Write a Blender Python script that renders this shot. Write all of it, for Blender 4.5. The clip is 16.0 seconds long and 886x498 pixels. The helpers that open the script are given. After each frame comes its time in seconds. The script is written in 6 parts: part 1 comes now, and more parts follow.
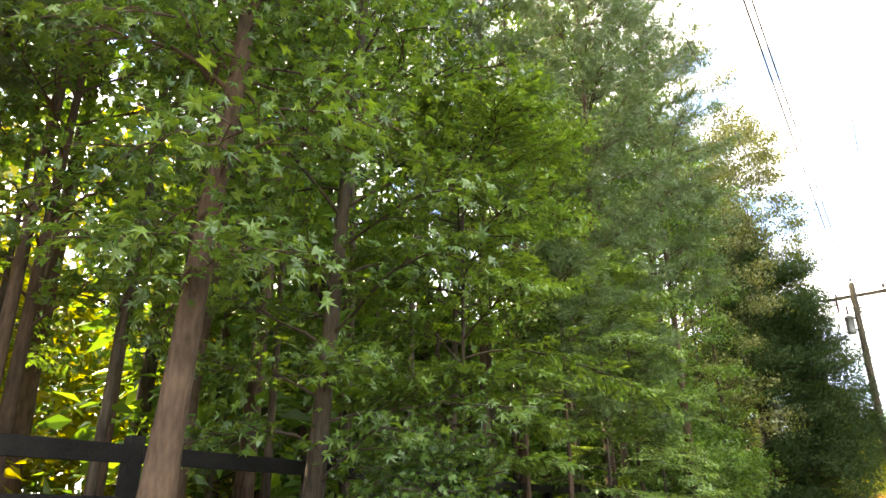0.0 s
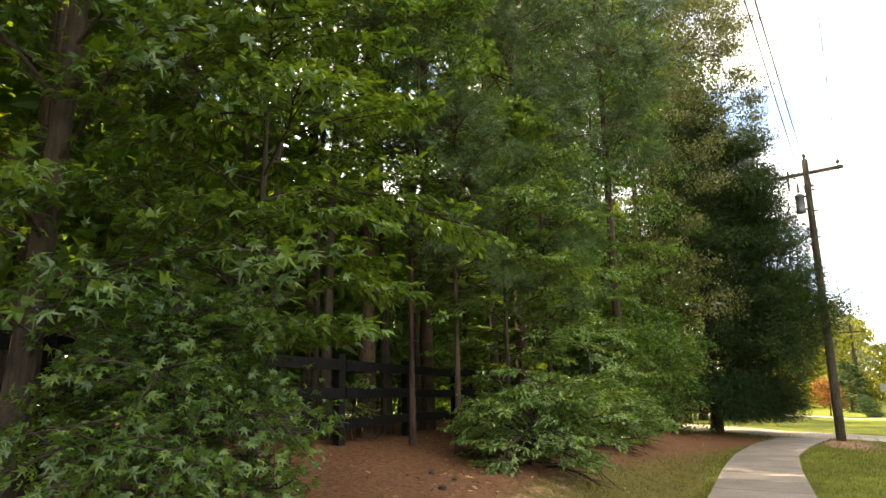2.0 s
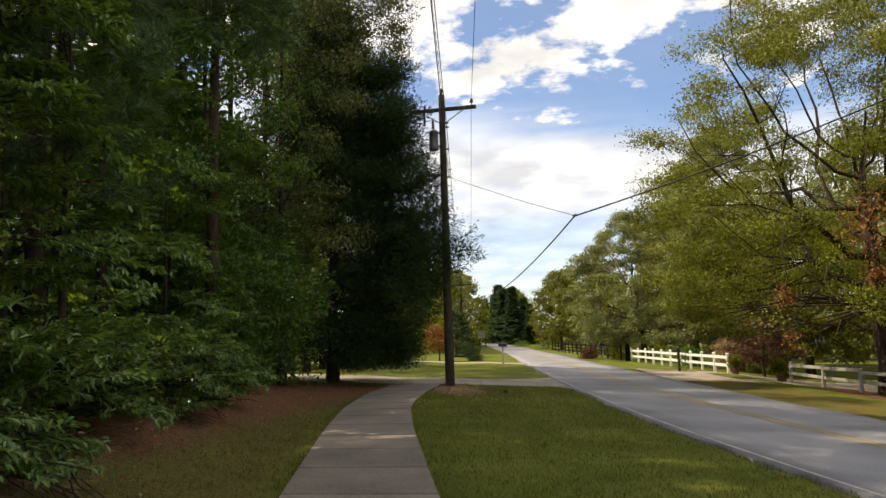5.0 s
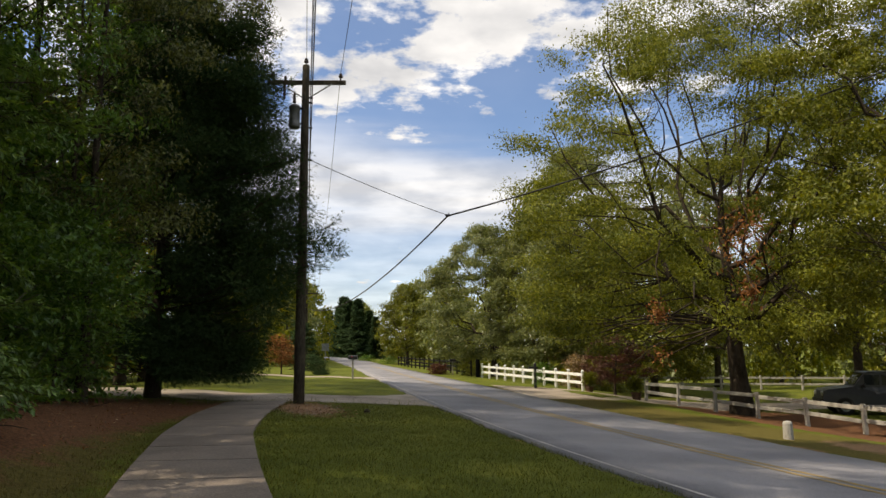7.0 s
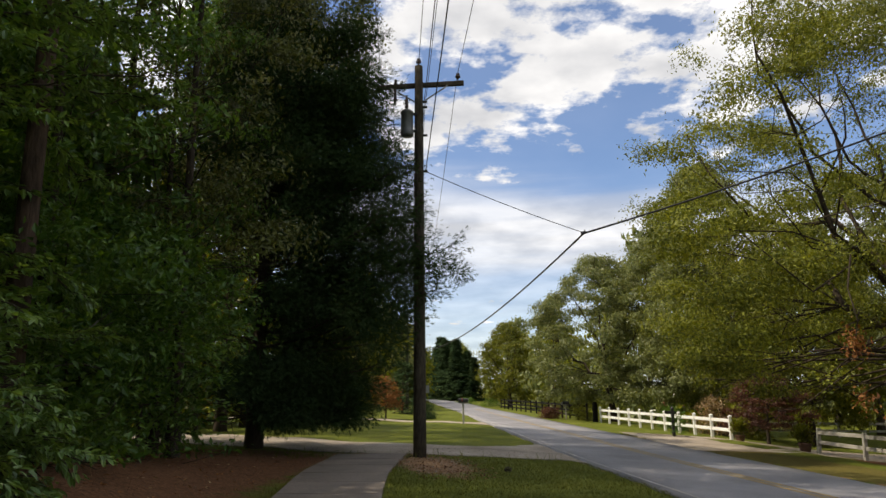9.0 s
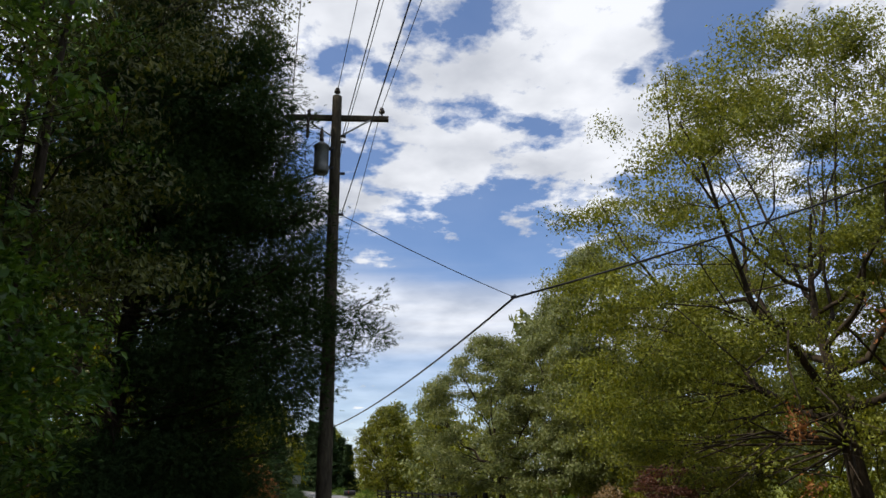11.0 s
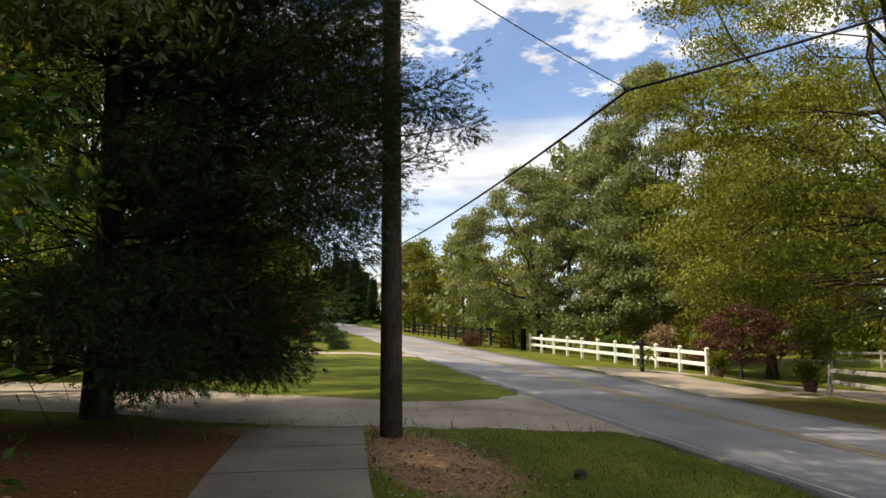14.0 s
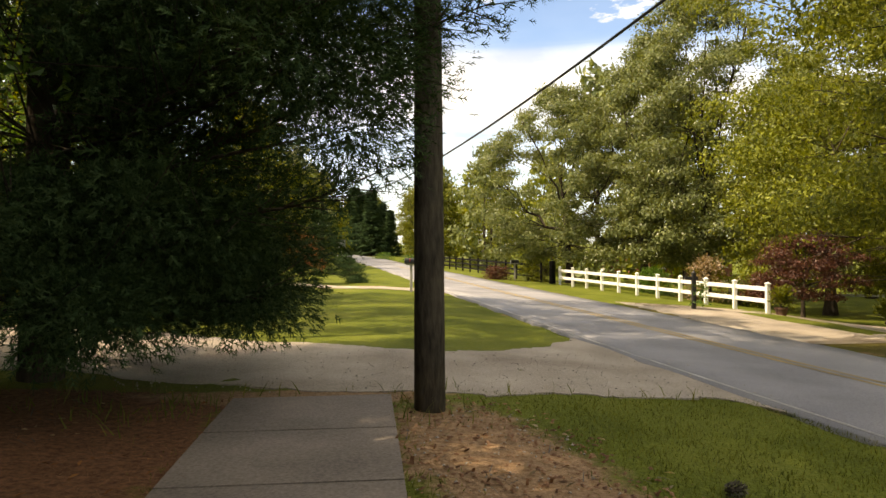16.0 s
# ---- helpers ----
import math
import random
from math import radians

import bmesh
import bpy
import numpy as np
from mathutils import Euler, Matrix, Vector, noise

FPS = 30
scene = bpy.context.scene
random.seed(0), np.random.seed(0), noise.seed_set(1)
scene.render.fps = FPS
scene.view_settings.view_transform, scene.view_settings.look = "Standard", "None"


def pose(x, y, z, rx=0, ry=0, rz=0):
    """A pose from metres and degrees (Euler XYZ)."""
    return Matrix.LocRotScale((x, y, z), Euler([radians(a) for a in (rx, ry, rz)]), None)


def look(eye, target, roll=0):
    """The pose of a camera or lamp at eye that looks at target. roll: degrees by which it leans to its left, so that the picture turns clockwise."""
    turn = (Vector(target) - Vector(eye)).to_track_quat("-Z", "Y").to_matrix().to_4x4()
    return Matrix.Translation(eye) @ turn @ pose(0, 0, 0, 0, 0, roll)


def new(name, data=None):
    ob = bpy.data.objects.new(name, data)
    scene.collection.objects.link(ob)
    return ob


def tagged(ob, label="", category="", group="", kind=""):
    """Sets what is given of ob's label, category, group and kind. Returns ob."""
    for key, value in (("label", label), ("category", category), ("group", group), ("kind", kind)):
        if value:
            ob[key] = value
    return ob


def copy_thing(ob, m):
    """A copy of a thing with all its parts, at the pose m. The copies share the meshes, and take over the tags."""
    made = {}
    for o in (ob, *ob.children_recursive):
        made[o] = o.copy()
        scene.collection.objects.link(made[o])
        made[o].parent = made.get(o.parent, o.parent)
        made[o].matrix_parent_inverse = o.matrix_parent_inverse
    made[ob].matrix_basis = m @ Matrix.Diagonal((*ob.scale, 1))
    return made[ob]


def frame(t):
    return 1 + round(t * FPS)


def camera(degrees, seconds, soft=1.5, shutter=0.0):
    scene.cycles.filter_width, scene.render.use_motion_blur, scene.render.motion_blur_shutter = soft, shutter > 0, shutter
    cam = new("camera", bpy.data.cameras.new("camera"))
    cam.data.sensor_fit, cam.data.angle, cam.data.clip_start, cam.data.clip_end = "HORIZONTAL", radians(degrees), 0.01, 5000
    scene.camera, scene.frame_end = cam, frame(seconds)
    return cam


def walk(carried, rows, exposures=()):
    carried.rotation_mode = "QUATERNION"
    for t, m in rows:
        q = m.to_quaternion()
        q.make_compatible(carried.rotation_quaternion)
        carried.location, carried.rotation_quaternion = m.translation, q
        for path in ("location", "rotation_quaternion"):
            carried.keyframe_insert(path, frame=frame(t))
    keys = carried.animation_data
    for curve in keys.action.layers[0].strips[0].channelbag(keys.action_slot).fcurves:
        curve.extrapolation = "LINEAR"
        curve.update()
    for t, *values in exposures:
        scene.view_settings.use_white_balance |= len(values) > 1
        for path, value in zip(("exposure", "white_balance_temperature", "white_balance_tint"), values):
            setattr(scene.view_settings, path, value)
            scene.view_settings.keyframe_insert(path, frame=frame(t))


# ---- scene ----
cam = camera(65.8, 16.0)
PATH = [
    (0, (1.75, -0.166, 1.694), (0.563, 1.28, 2.403), 0.2),
    (0.5, (1.692, 0.555, 1.71), (0.471, 2.0, 2.358), 1.5),
    (1, (1.701, 1.28, 1.667), (0.49, 2.719, 2.346), -0.5),
    (1.5, (1.636, 1.924, 1.643), (0.406, 3.389, 2.226), 0.7),
    (1.9, (1.666, 2.496, 1.604), (0.494, 4.04, 2.096), 1.4),
    (2, (1.646, 2.658, 1.598), (0.471, 4.219, 2.025), -0.8),
    (2.5, (1.391, 3.4, 1.589), (0.296, 5.04, 1.921), 0.4),
    (3, (1.301, 4.274, 1.596), (0.497, 6.097, 1.778), -0.4),
    (3.5, (1.161, 5.09, 1.566), (0.391, 6.932, 1.686), -2.4),
    (3.6, (1.135, 5.251, 1.571), (0.373, 7.097, 1.688), -3.1),
    (4, (1.057, 5.81, 1.48), (0.713, 7.773, 1.637), -2.7),
    (6.3, (0.266, 9.094, 1.519), (0.048, 11.052, 1.862), -2.1),
    (6.5, (0.201, 9.418, 1.518), (0.151, 11.398, 1.791), -2.1),
    (6.6, (0.166, 9.565, 1.511), (0.31, 11.538, 1.806), -0.9),
    (7, (0.02, 10.097, 1.397), (0.211, 12.065, 1.696), -0.5),
    (7.5, (-0.17, 11.006, 1.357), (-0.271, 12.974, 1.698), 0.9),
    (8, (-0.351, 11.842, 1.351), (-0.49, 13.811, 1.673), 1.8),
    (8.5, (-0.689, 12.554, 1.386), (-0.797, 14.526, 1.701), -1.8),
    (9, (-0.949, 13.336, 1.441), (-1.022, 15.291, 1.859), -0.6),
    (9.5, (-1.111, 13.922, 1.488), (-0.921, 15.869, 1.903), -2.8),
    (9.7, (-1.229, 14.185, 1.483), (-1.024, 16.126, 1.919), -3.1),
    (11.8, (-2.313, 17.395, 1.529), (-1.983, 19.237, 2.234), -0.2),
    (12, (-2.399, 17.679, 1.538), (-2.013, 19.535, 2.174), -1.6),
    (12.5, (-2.569, 18.318, 1.656), (-2.196, 20.151, 2.363), -3.4),
    (13, (-2.631, 19.051, 1.633), (-2.259, 20.92, 2.243), -2.7),
    (13.1, (-2.649, 19.167, 1.643), (-2.281, 21.046, 2.222), -1.0),
    (13.2, (-2.664, 19.28, 1.654), (-2.305, 21.183, 2.153), -1.5),
    (13.5, (-2.671, 19.73, 1.679), (-2.421, 21.692, 1.973), -1.0),
    (14, (-2.681, 20.483, 1.693), (-2.436, 22.459, 1.888), -0.3),
    (14.5, (-2.747, 21.16, 1.71), (-2.565, 23.15, 1.793), -3.0),
    (15, (-2.68, 21.995, 1.673), (-2.457, 23.982, 1.721), 0.1),
    (15.5, (-2.714, 22.708, 1.677), (-2.535, 24.7, 1.698), -3.4),
    (16, (-2.756, 23.414, 1.659), (-2.559, 25.404, 1.657), -0.3),
]
EXPOSURES = [(0.0, 3.2, 8700, 10), (0.5, 2.62, 8500, 10), (2.0, 2.34, 9300, 10), (2.5, 2.12, 9700, 10), (3.0, 1.27, 9700, 10), (3.5, 0.69, 8900, 10), (4.0, 0.64, 8600, 10), (7.0, 0.2, 7900, 10), (8.0, 0.16, 7900, 10), (9.0, 0.18, 7600, 10), (12.0, -0.04, 6800, 10), (13.2, -0.02, 7200, 10), (14.0, 0.48, 7900, 10), (14.5, 0.72, 8300, 10), (16.0, 0.97, 9600, 10)]
walk(cam, [(t, look(eye, target, roll)) for t, eye, target, roll in PATH], EXPOSURES)

# ---- world, sun ----
SUN_AZ, SUN_EL = math.radians(190), math.radians(53)   # azimuth from +x, anticlockwise
world = bpy.data.worlds.new("sky")
scene.world = world
world.use_nodes = True
wn, wl = world.node_tree.nodes, world.node_tree.links
bg = wn["Background"]
sky = wn.new("ShaderNodeTexSky")
sky.sky_type, sky.sun_disc = "NISHITA", False
sky.sun_elevation, sky.sun_rotation = SUN_EL, math.pi / 2 - SUN_AZ
sky.air_density, sky.dust_density, sky.ozone_density = 1.0, 0.6, 1.5
tc = wn.new("ShaderNodeTexCoord")
sep = wn.new("ShaderNodeSeparateXYZ")
wl.new(tc.outputs["Generated"], sep.inputs[0])


def wmath(op, a, b, clamp=False):
    n = wn.new("ShaderNodeMath")
    n.operation, n.use_clamp = op, clamp
    for k, v in enumerate((a, b)):
        if isinstance(v, (int, float)):
            n.inputs[k].default_value = v
        else:
            wl.new(v, n.inputs[k])
    return n.outputs[0]


# flat cloud deck: the direction is laid out on a plane overhead
up = wmath("MAXIMUM", sep.outputs[2], 0.03)
den = wmath("ADD", up, 0.12)
cx, cy = wmath("DIVIDE", sep.outputs[0], den), wmath("DIVIDE", sep.outputs[1], den)
comb = wn.new("ShaderNodeCombineXYZ")
wl.new(cx, comb.inputs[0]), wl.new(cy, comb.inputs[1])
cn = wn.new("ShaderNodeTexNoise")
cn.inputs["Scale"].default_value, cn.inputs["Detail"].default_value, cn.inputs["Roughness"].default_value = 3.5, 10, 0.6
wl.new(comb.outputs[0], cn.inputs["Vector"])
ramp = wn.new("ShaderNodeValToRGB")
ramp.color_ramp.elements[0].position, ramp.color_ramp.elements[1].position = 0.462, 0.54
ramp.color_ramp.elements[0].color = (0.07, 0.07, 0.07, 1)
# heaped cloud overhead, thinning towards a clear belt
belt = wn.new("ShaderNodeValToRGB")
els = belt.color_ramp.elements
els[0].position, els[0].color = 0.30, (0.36, 0.36, 0.36, 1)
els[1].position, els[1].color = 1.0, (0.54, 0.54, 0.54, 1)
for at_z, v in ((0.36, 0.47), (0.42, 0.535), (0.6, 0.55)):
    els.new(at_z).color = (v, v, v, 1)
wl.new(sep.outputs[2], belt.inputs[0])
wl.new(wmath("SUBTRACT", wmath("ADD", cn.outputs["Fac"], belt.outputs[0]), 0.5), ramp.inputs[0])
# smooth streaked bank of thin cloud low over the horizon
bank = wn.new("ShaderNodeValToRGB")
els = bank.color_ramp.elements
els[0].position, els[0].color = 0.0, (0.62, 0.62, 0.62, 1)
els[1].position, els[1].color = 0.35, (0.0, 0.0, 0.0, 1)
for at_z, v in ((0.10, 0.40), (0.16, 0.45), (0.205, 0.74), (0.26, 0.80), (0.29, 0.42), (0.315, 0.1)):
    els.new(at_z).color = (v, v, v, 1)
streak = wn.new("ShaderNodeTexNoise")
streak.inputs["Scale"].default_value, streak.inputs["Detail"].default_value, streak.inputs["Roughness"].default_value = 1.7, 6, 0.5
lay = wn.new("ShaderNodeMapping")
lay.inputs["Scale"].default_value, lay.inputs["Rotation"].default_value = (1.0, 1.6, 13.0), (0.10, -0.16, 0)
wl.new(tc.outputs["Generated"], lay.inputs[0]), wl.new(lay.outputs[0], streak.inputs["Vector"])
slope = wmath("ADD", wmath("ADD", sep.outputs[2], wmath("MULTIPLY", sep.outputs[0], 0.10)), wmath("MULTIPLY", wmath("SUBTRACT", streak.outputs["Fac"], 0.5), 0.12))
wl.new(slope, bank.inputs[0])
low_cloud = wmath("MULTIPLY", bank.outputs[0], wmath("ADD", wmath("MULTIPLY", streak.outputs["Fac"], 1.3), 0.4), True)
cover = wmath("MAXIMUM", ramp.outputs[0], low_cloud)
tint = wn.new("ShaderNodeMixRGB")
tint.blend_type, tint.inputs[0].default_value, tint.inputs[2].default_value = "MULTIPLY", 1.0, (0.80, 1.03, 1.36, 1)
wl.new(sky.outputs[0], tint.inputs[1])
cloudmix = wn.new("ShaderNodeMixRGB")
wl.new(cover, cloudmix.inputs[0])
wl.new(tint.outputs[0], cloudmix.inputs[1])
shade = wn.new("ShaderNodeTexNoise")
shade.inputs["Scale"].default_value, shade.inputs["Detail"].default_value = 3.1, 5
wl.new(comb.outputs[0], shade.inputs["Vector"])
cramp = wn.new("ShaderNodeValToRGB")
cramp.color_ramp.elements[0].position, cramp.color_ramp.elements[0].color = 0.35, (4.8, 5.25, 6.2, 1)
cramp.color_ramp.elements[1].position, cramp.color_ramp.elements[1].color = 0.62, (7.9, 8.4, 9.4, 1)
wl.new(shade.outputs["Fac"], cramp.inputs[0])
wl.new(cramp.outputs[0], cloudmix.inputs[2])
wl.new(cloudmix.outputs[0], bg.inputs[0])
bg.inputs[1].default_value = 0.115
sun = new("sun", bpy.data.lights.new("sun", "SUN"))
sun.data.energy, sun.data.angle, sun.data.color = 4.4, math.radians(0.53), (1.0, 0.93, 0.82)
sdir = Vector((math.cos(SUN_AZ) * math.cos(SUN_EL), math.sin(SUN_AZ) * math.cos(SUN_EL), math.sin(SUN_EL)))
sun.matrix_world = look(sdir * 60, (0, 0, 0))


# ---- materials ----
def nodes_of(m):
    return m.node_tree.nodes, m.node_tree.links


def surface(name, low, high, rough=0.8, scale=3.0, fine=40.0, bump=0.3, metal=0.0, spec=0.4, dist=0.02, mid=None, obrandom=0.0):
    """Two scales of noise drive colour, roughness and relief, in object space metres."""
    m = bpy.data.materials.new(name)
    m.use_nodes = True
    n, l = nodes_of(m)
    b = n["Principled BSDF"]
    geo = n.new("ShaderNodeNewGeometry")
    big, small = n.new("ShaderNodeTexNoise"), n.new("ShaderNodeTexNoise")
    big.inputs["Scale"].default_value, big.inputs["Detail"].default_value = scale, 6
    small.inputs["Scale"].default_value, small.inputs["Detail"].default_value = fine, 5
    for t in (big, small):
        l.new(geo.outputs["Position"], t.inputs["Vector"])
    mx = n.new("ShaderNodeMixRGB")
    mx.inputs[0].default_value = 0.5
    l.new(big.outputs["Fac"], mx.inputs[1]), l.new(small.outputs["Fac"], mx.inputs[2])
    r = n.new("ShaderNodeValToRGB")
    r.color_ramp.elements[0].position, r.color_ramp.elements[0].color = 0.34, (*low, 1)
    r.color_ramp.elements[1].position, r.color_ramp.elements[1].color = 0.66, (*high, 1)
    if mid:
        e = r.color_ramp.elements.new(0.5)
        e.color = (*mid, 1)
    l.new(mx.outputs[0], r.inputs[0])
    col = r.outputs[0]
    if obrandom:
        info = n.new("ShaderNodeObjectInfo")
        hsv = n.new("ShaderNodeHueSaturation")
        mr = n.new("ShaderNodeMapRange")
        mr.inputs["To Min"].default_value, mr.inputs["To Max"].default_value = 1 - obrandom, 1 + obrandom
        l.new(info.outputs["Random"], mr.inputs[0]), l.new(mr.outputs[0], hsv.inputs["Value"])
        l.new(col, hsv.inputs["Color"])
        col = hsv.outputs[0]
    l.new(col, b.inputs["Base Color"])
    b.inputs["Roughness"].default_value, b.inputs["Metallic"].default_value = rough, metal
    b.inputs["Specular IOR Level"].default_value = spec
    bp = n.new("ShaderNodeBump")
    bp.inputs["Strength"].default_value, bp.inputs["Distance"].default_value = bump, dist
    l.new(small.outputs["Fac"], bp.inputs["Height"]), l.new(bp.outputs[0], b.inputs["Normal"])
    return m


def foliage(name, low, mid, high, trans=0.42, rough=0.45, patch=0.9, spec=0.35):
    """Leaf: each leaf its own tone, branches drift in tone, light passes through."""
    m = bpy.data.materials.new(name)
    m.use_nodes = True
    n, l = nodes_of(m)
    b, out = n["Principled BSDF"], n["Material Output"]
    geo = n.new("ShaderNodeNewGeometry")
    nz = n.new("ShaderNodeTexNoise")
    nz.inputs["Scale"].default_value, nz.inputs["Detail"].default_value = patch, 3
    l.new(geo.outputs["Position"], nz.inputs["Vector"])
    mx = n.new("ShaderNodeMixRGB")
    mx.inputs[0].default_value = 0.5
    l.new(geo.outputs["Random Per Island"], mx.inputs[1]), l.new(nz.outputs["Fac"], mx.inputs[2])
    r = n.new("ShaderNodeValToRGB")
    els = r.color_ramp.elements
    els[0].position, els[0].color = 0.2, (*low, 1)
    els[1].position, els[1].color = 0.85, (*high, 1)
    els.new(0.52).color = (*mid, 1)
    l.new(mx.outputs[0], r.inputs[0])
    l.new(r.outputs[0], b.inputs["Base Color"])
    b.inputs["Roughness"].default_value, b.inputs["Specular IOR Level"].default_value = rough, spec
    tr = n.new("ShaderNodeBsdfTranslucent")
    warm = n.new("ShaderNodeMixRGB")
    warm.blend_type, warm.inputs[0].default_value, warm.inputs[2].default_value = "MULTIPLY", 1.0, (1.6, 1.4, 0.4, 1)
    l.new(r.outputs[0], warm.inputs[1]), l.new(warm.outputs[0], tr.inputs["Color"])
    mix = n.new("ShaderNodeMixShader")
    mix.inputs[0].default_value = trans
    l.new(b.outputs[0], mix.inputs[1]), l.new(tr.outputs[0], mix.inputs[2]), l.new(mix.outputs[0], out.inputs["Surface"])
    return m


def bark(name, low, high):
    m = surface(name, low, high, rough=0.95, scale=2.0, fine=14, bump=0.8, dist=0.03, spec=0.15)
    n, l = nodes_of(m)
    for t in n:
        if t.type == "TEX_NOISE" and t.inputs["Scale"].default_value == 14:
            mp = n.new("ShaderNodeMapping")
            mp.inputs["Scale"].default_value = (1.6, 1.6, 0.42)
            l.new(n["Geometry"].outputs["Position"], mp.inputs[0]), l.new(mp.outputs[0], t.inputs["Vector"])
    return m


def plain(name, col, rough=0.5, metal=0.0):
    return surface(name, tuple(c * 0.88 for c in col), col, rough, 6, 90, 0.08, metal, dist=0.002)


M_LEAF_GUM = foliage("sweetgum_leaf", (0.036, 0.078, 0.026), (0.074, 0.145, 0.036), (0.14, 0.225, 0.044), rough=0.25, spec=0.55)
M_LEAF_BEECH = foliage("hornbeam_leaf", (0.04, 0.088, 0.022), (0.085, 0.162, 0.034), (0.162, 0.25, 0.05))
M_LEAF_WOOD = foliage("wood_leaf", (0.06, 0.085, 0.008), (0.135, 0.16, 0.012), (0.26, 0.25, 0.02), trans=0.5)
M_LEAF_OAK = foliage("oak_leaf", (0.055, 0.075, 0.012), (0.15, 0.174, 0.02), (0.29, 0.31, 0.036), trans=0.28, rough=0.5, spec=0.3)
M_LEAF_LIME = foliage("yellow_green_leaf", (0.055, 0.07, 0.008), (0.125, 0.145, 0.012), (0.22, 0.22, 0.02), trans=0.35)
M_LEAF_GREY = foliage("pecan_leaf", (0.066, 0.088, 0.034), (0.145, 0.175, 0.064), (0.26, 0.285, 0.11), trans=0.32, rough=0.38, spec=0.45)
M_LEAF_SHRUB = foliage("shrub_leaf", (0.035, 0.085, 0.018), (0.07, 0.15, 0.028), (0.13, 0.22, 0.04), rough=0.32)
M_LEAF_RED = foliage("red_maple_leaf", (0.034, 0.012, 0.010), (0.082, 0.030, 0.021), (0.155, 0.062, 0.036), trans=0.3)
M_LEAF_DRY = foliage("dead_leaf", (0.09, 0.035, 0.012), (0.22, 0.09, 0.03), (0.35, 0.17, 0.06), trans=0.2, rough=0.8)
M_LEAF_PEACH = foliage("turning_leaf", (0.10, 0.08, 0.04), (0.28, 0.19, 0.12), (0.55, 0.45, 0.36), trans=0.3)
M_LEAF_OLIVE = foliage("olive_leaf", (0.04, 0.052, 0.015), (0.085, 0.104, 0.028), (0.155, 0.17, 0.046), trans=0.3)
M_LEAF_GLOSS = foliage("glossy_leaf", (0.056, 0.115, 0.034), (0.12, 0.215, 0.058), (0.21, 0.315, 0.088), trans=0.35, rough=0.3, spec=0.55)
M_NEEDLE = foliage("pine_needle", (0.03, 0.062, 0.021), (0.056, 0.106, 0.031), (0.105, 0.155, 0.045), trans=0.2)
M_CEDAR = foliage("cedar_spray", (0.017, 0.036, 0.015), (0.038, 0.07, 0.027), (0.072, 0.116, 0.046), trans=0.14, rough=0.9, spec=0.06)
M_SPRUCE = foliage("spruce_needle", (0.02, 0.042, 0.018), (0.04, 0.074, 0.03), (0.07, 0.115, 0.045), trans=0.1, rough=0.8, spec=0.1)
M_BARK_PINE = bark("pine_bark", (0.026, 0.018, 0.013), (0.10, 0.066, 0.046))
M_BARK_GREY = bark("grey_bark", (0.05, 0.045, 0.038), (0.17, 0.15, 0.125))
M_BARK_DARK = bark("dark_bark", (0.02, 0.016, 0.012), (0.075, 0.058, 0.042))
M_POLE = bark("weathered_pole_wood", (0.024, 0.02, 0.015), (0.092, 0.078, 0.056))
M_ASPHALT = surface("worn_asphalt", (0.125, 0.125, 0.14), (0.31, 0.306, 0.325), 0.85, 0.45, 55, 0.35, dist=0.008)
M_CONCRETE = surface("old_concrete", (0.105, 0.087, 0.072), (0.25, 0.208, 0.174), 0.9, 0.9, 38, 0.3, dist=0.006, obrandom=0.10)
M_GRAVEL = surface("pale_gravel", (0.17, 0.138, 0.108), (0.44, 0.38, 0.315), 0.95, 0.7, 45, 0.9, dist=0.02)
M_YELLOW = surface("worn_yellow_paint", (0.16, 0.135, 0.09), (0.44, 0.29, 0.06), 0.75, 1.6, 30, 0.15, dist=0.004)
M_WHITELINE = surface("worn_white_paint", (0.13, 0.13, 0.13), (0.46, 0.45, 0.43), 0.8, 1.3, 30, 0.15, dist=0.004)
M_WHITE = surface("white_vinyl", (0.70, 0.70, 0.68), (0.84, 0.84, 0.82), 0.4, 1.5, 60, 0.05, dist=0.002)
M_GREYWOOD = surface("silvered_wood", (0.20, 0.19, 0.165), (0.45, 0.43, 0.385), 0.9, 2.5, 35, 0.5, dist=0.006)
M_BLACKWOOD = surface("black_stained_wood", (0.003, 0.003, 0.0035), (0.012, 0.011, 0.010), 0.85, 2.5, 35, 0.4, dist=0.005, spec=0.15)
M_BRICK = surface("red_brick", (0.18, 0.065, 0.04), (0.36, 0.15, 0.10), 0.9, 2, 20, 0.5)
M_ROOF = surface("dark_shingle", (0.03, 0.03, 0.03), (0.08, 0.075, 0.07), 0.9, 2, 20, 0.5)
M_TERRA = surface("dark_terracotta", (0.06, 0.03, 0.02), (0.15, 0.075, 0.05), 0.8, 5, 40, 0.2)
M_SOIL = surface("potting_soil", (0.02, 0.014, 0.01), (0.06, 0.045, 0.03), 0.95, 5, 40, 0.5)
M_STRAW = foliage("pine_straw", (0.085, 0.04, 0.02), (0.20, 0.098, 0.052), (0.36, 0.21, 0.12), trans=0.1, rough=0.8)
M_GRASS = foliage("grass_blade", (0.05, 0.068, 0.010), (0.103, 0.12, 0.016), (0.185, 0.175, 0.037), trans=0.3, rough=0.6)
M_GRASS_DRY = foliage("dry_grass_blade", (0.055, 0.052, 0.012), (0.108, 0.096, 0.022), (0.19, 0.15, 0.05), trans=0.25, rough=0.7)
M_STEEL = surface("galvanised_steel", (0.16, 0.17, 0.17), (0.34, 0.35, 0.35), 0.5, 4, 60, 0.1, 0.5, dist=0.003)
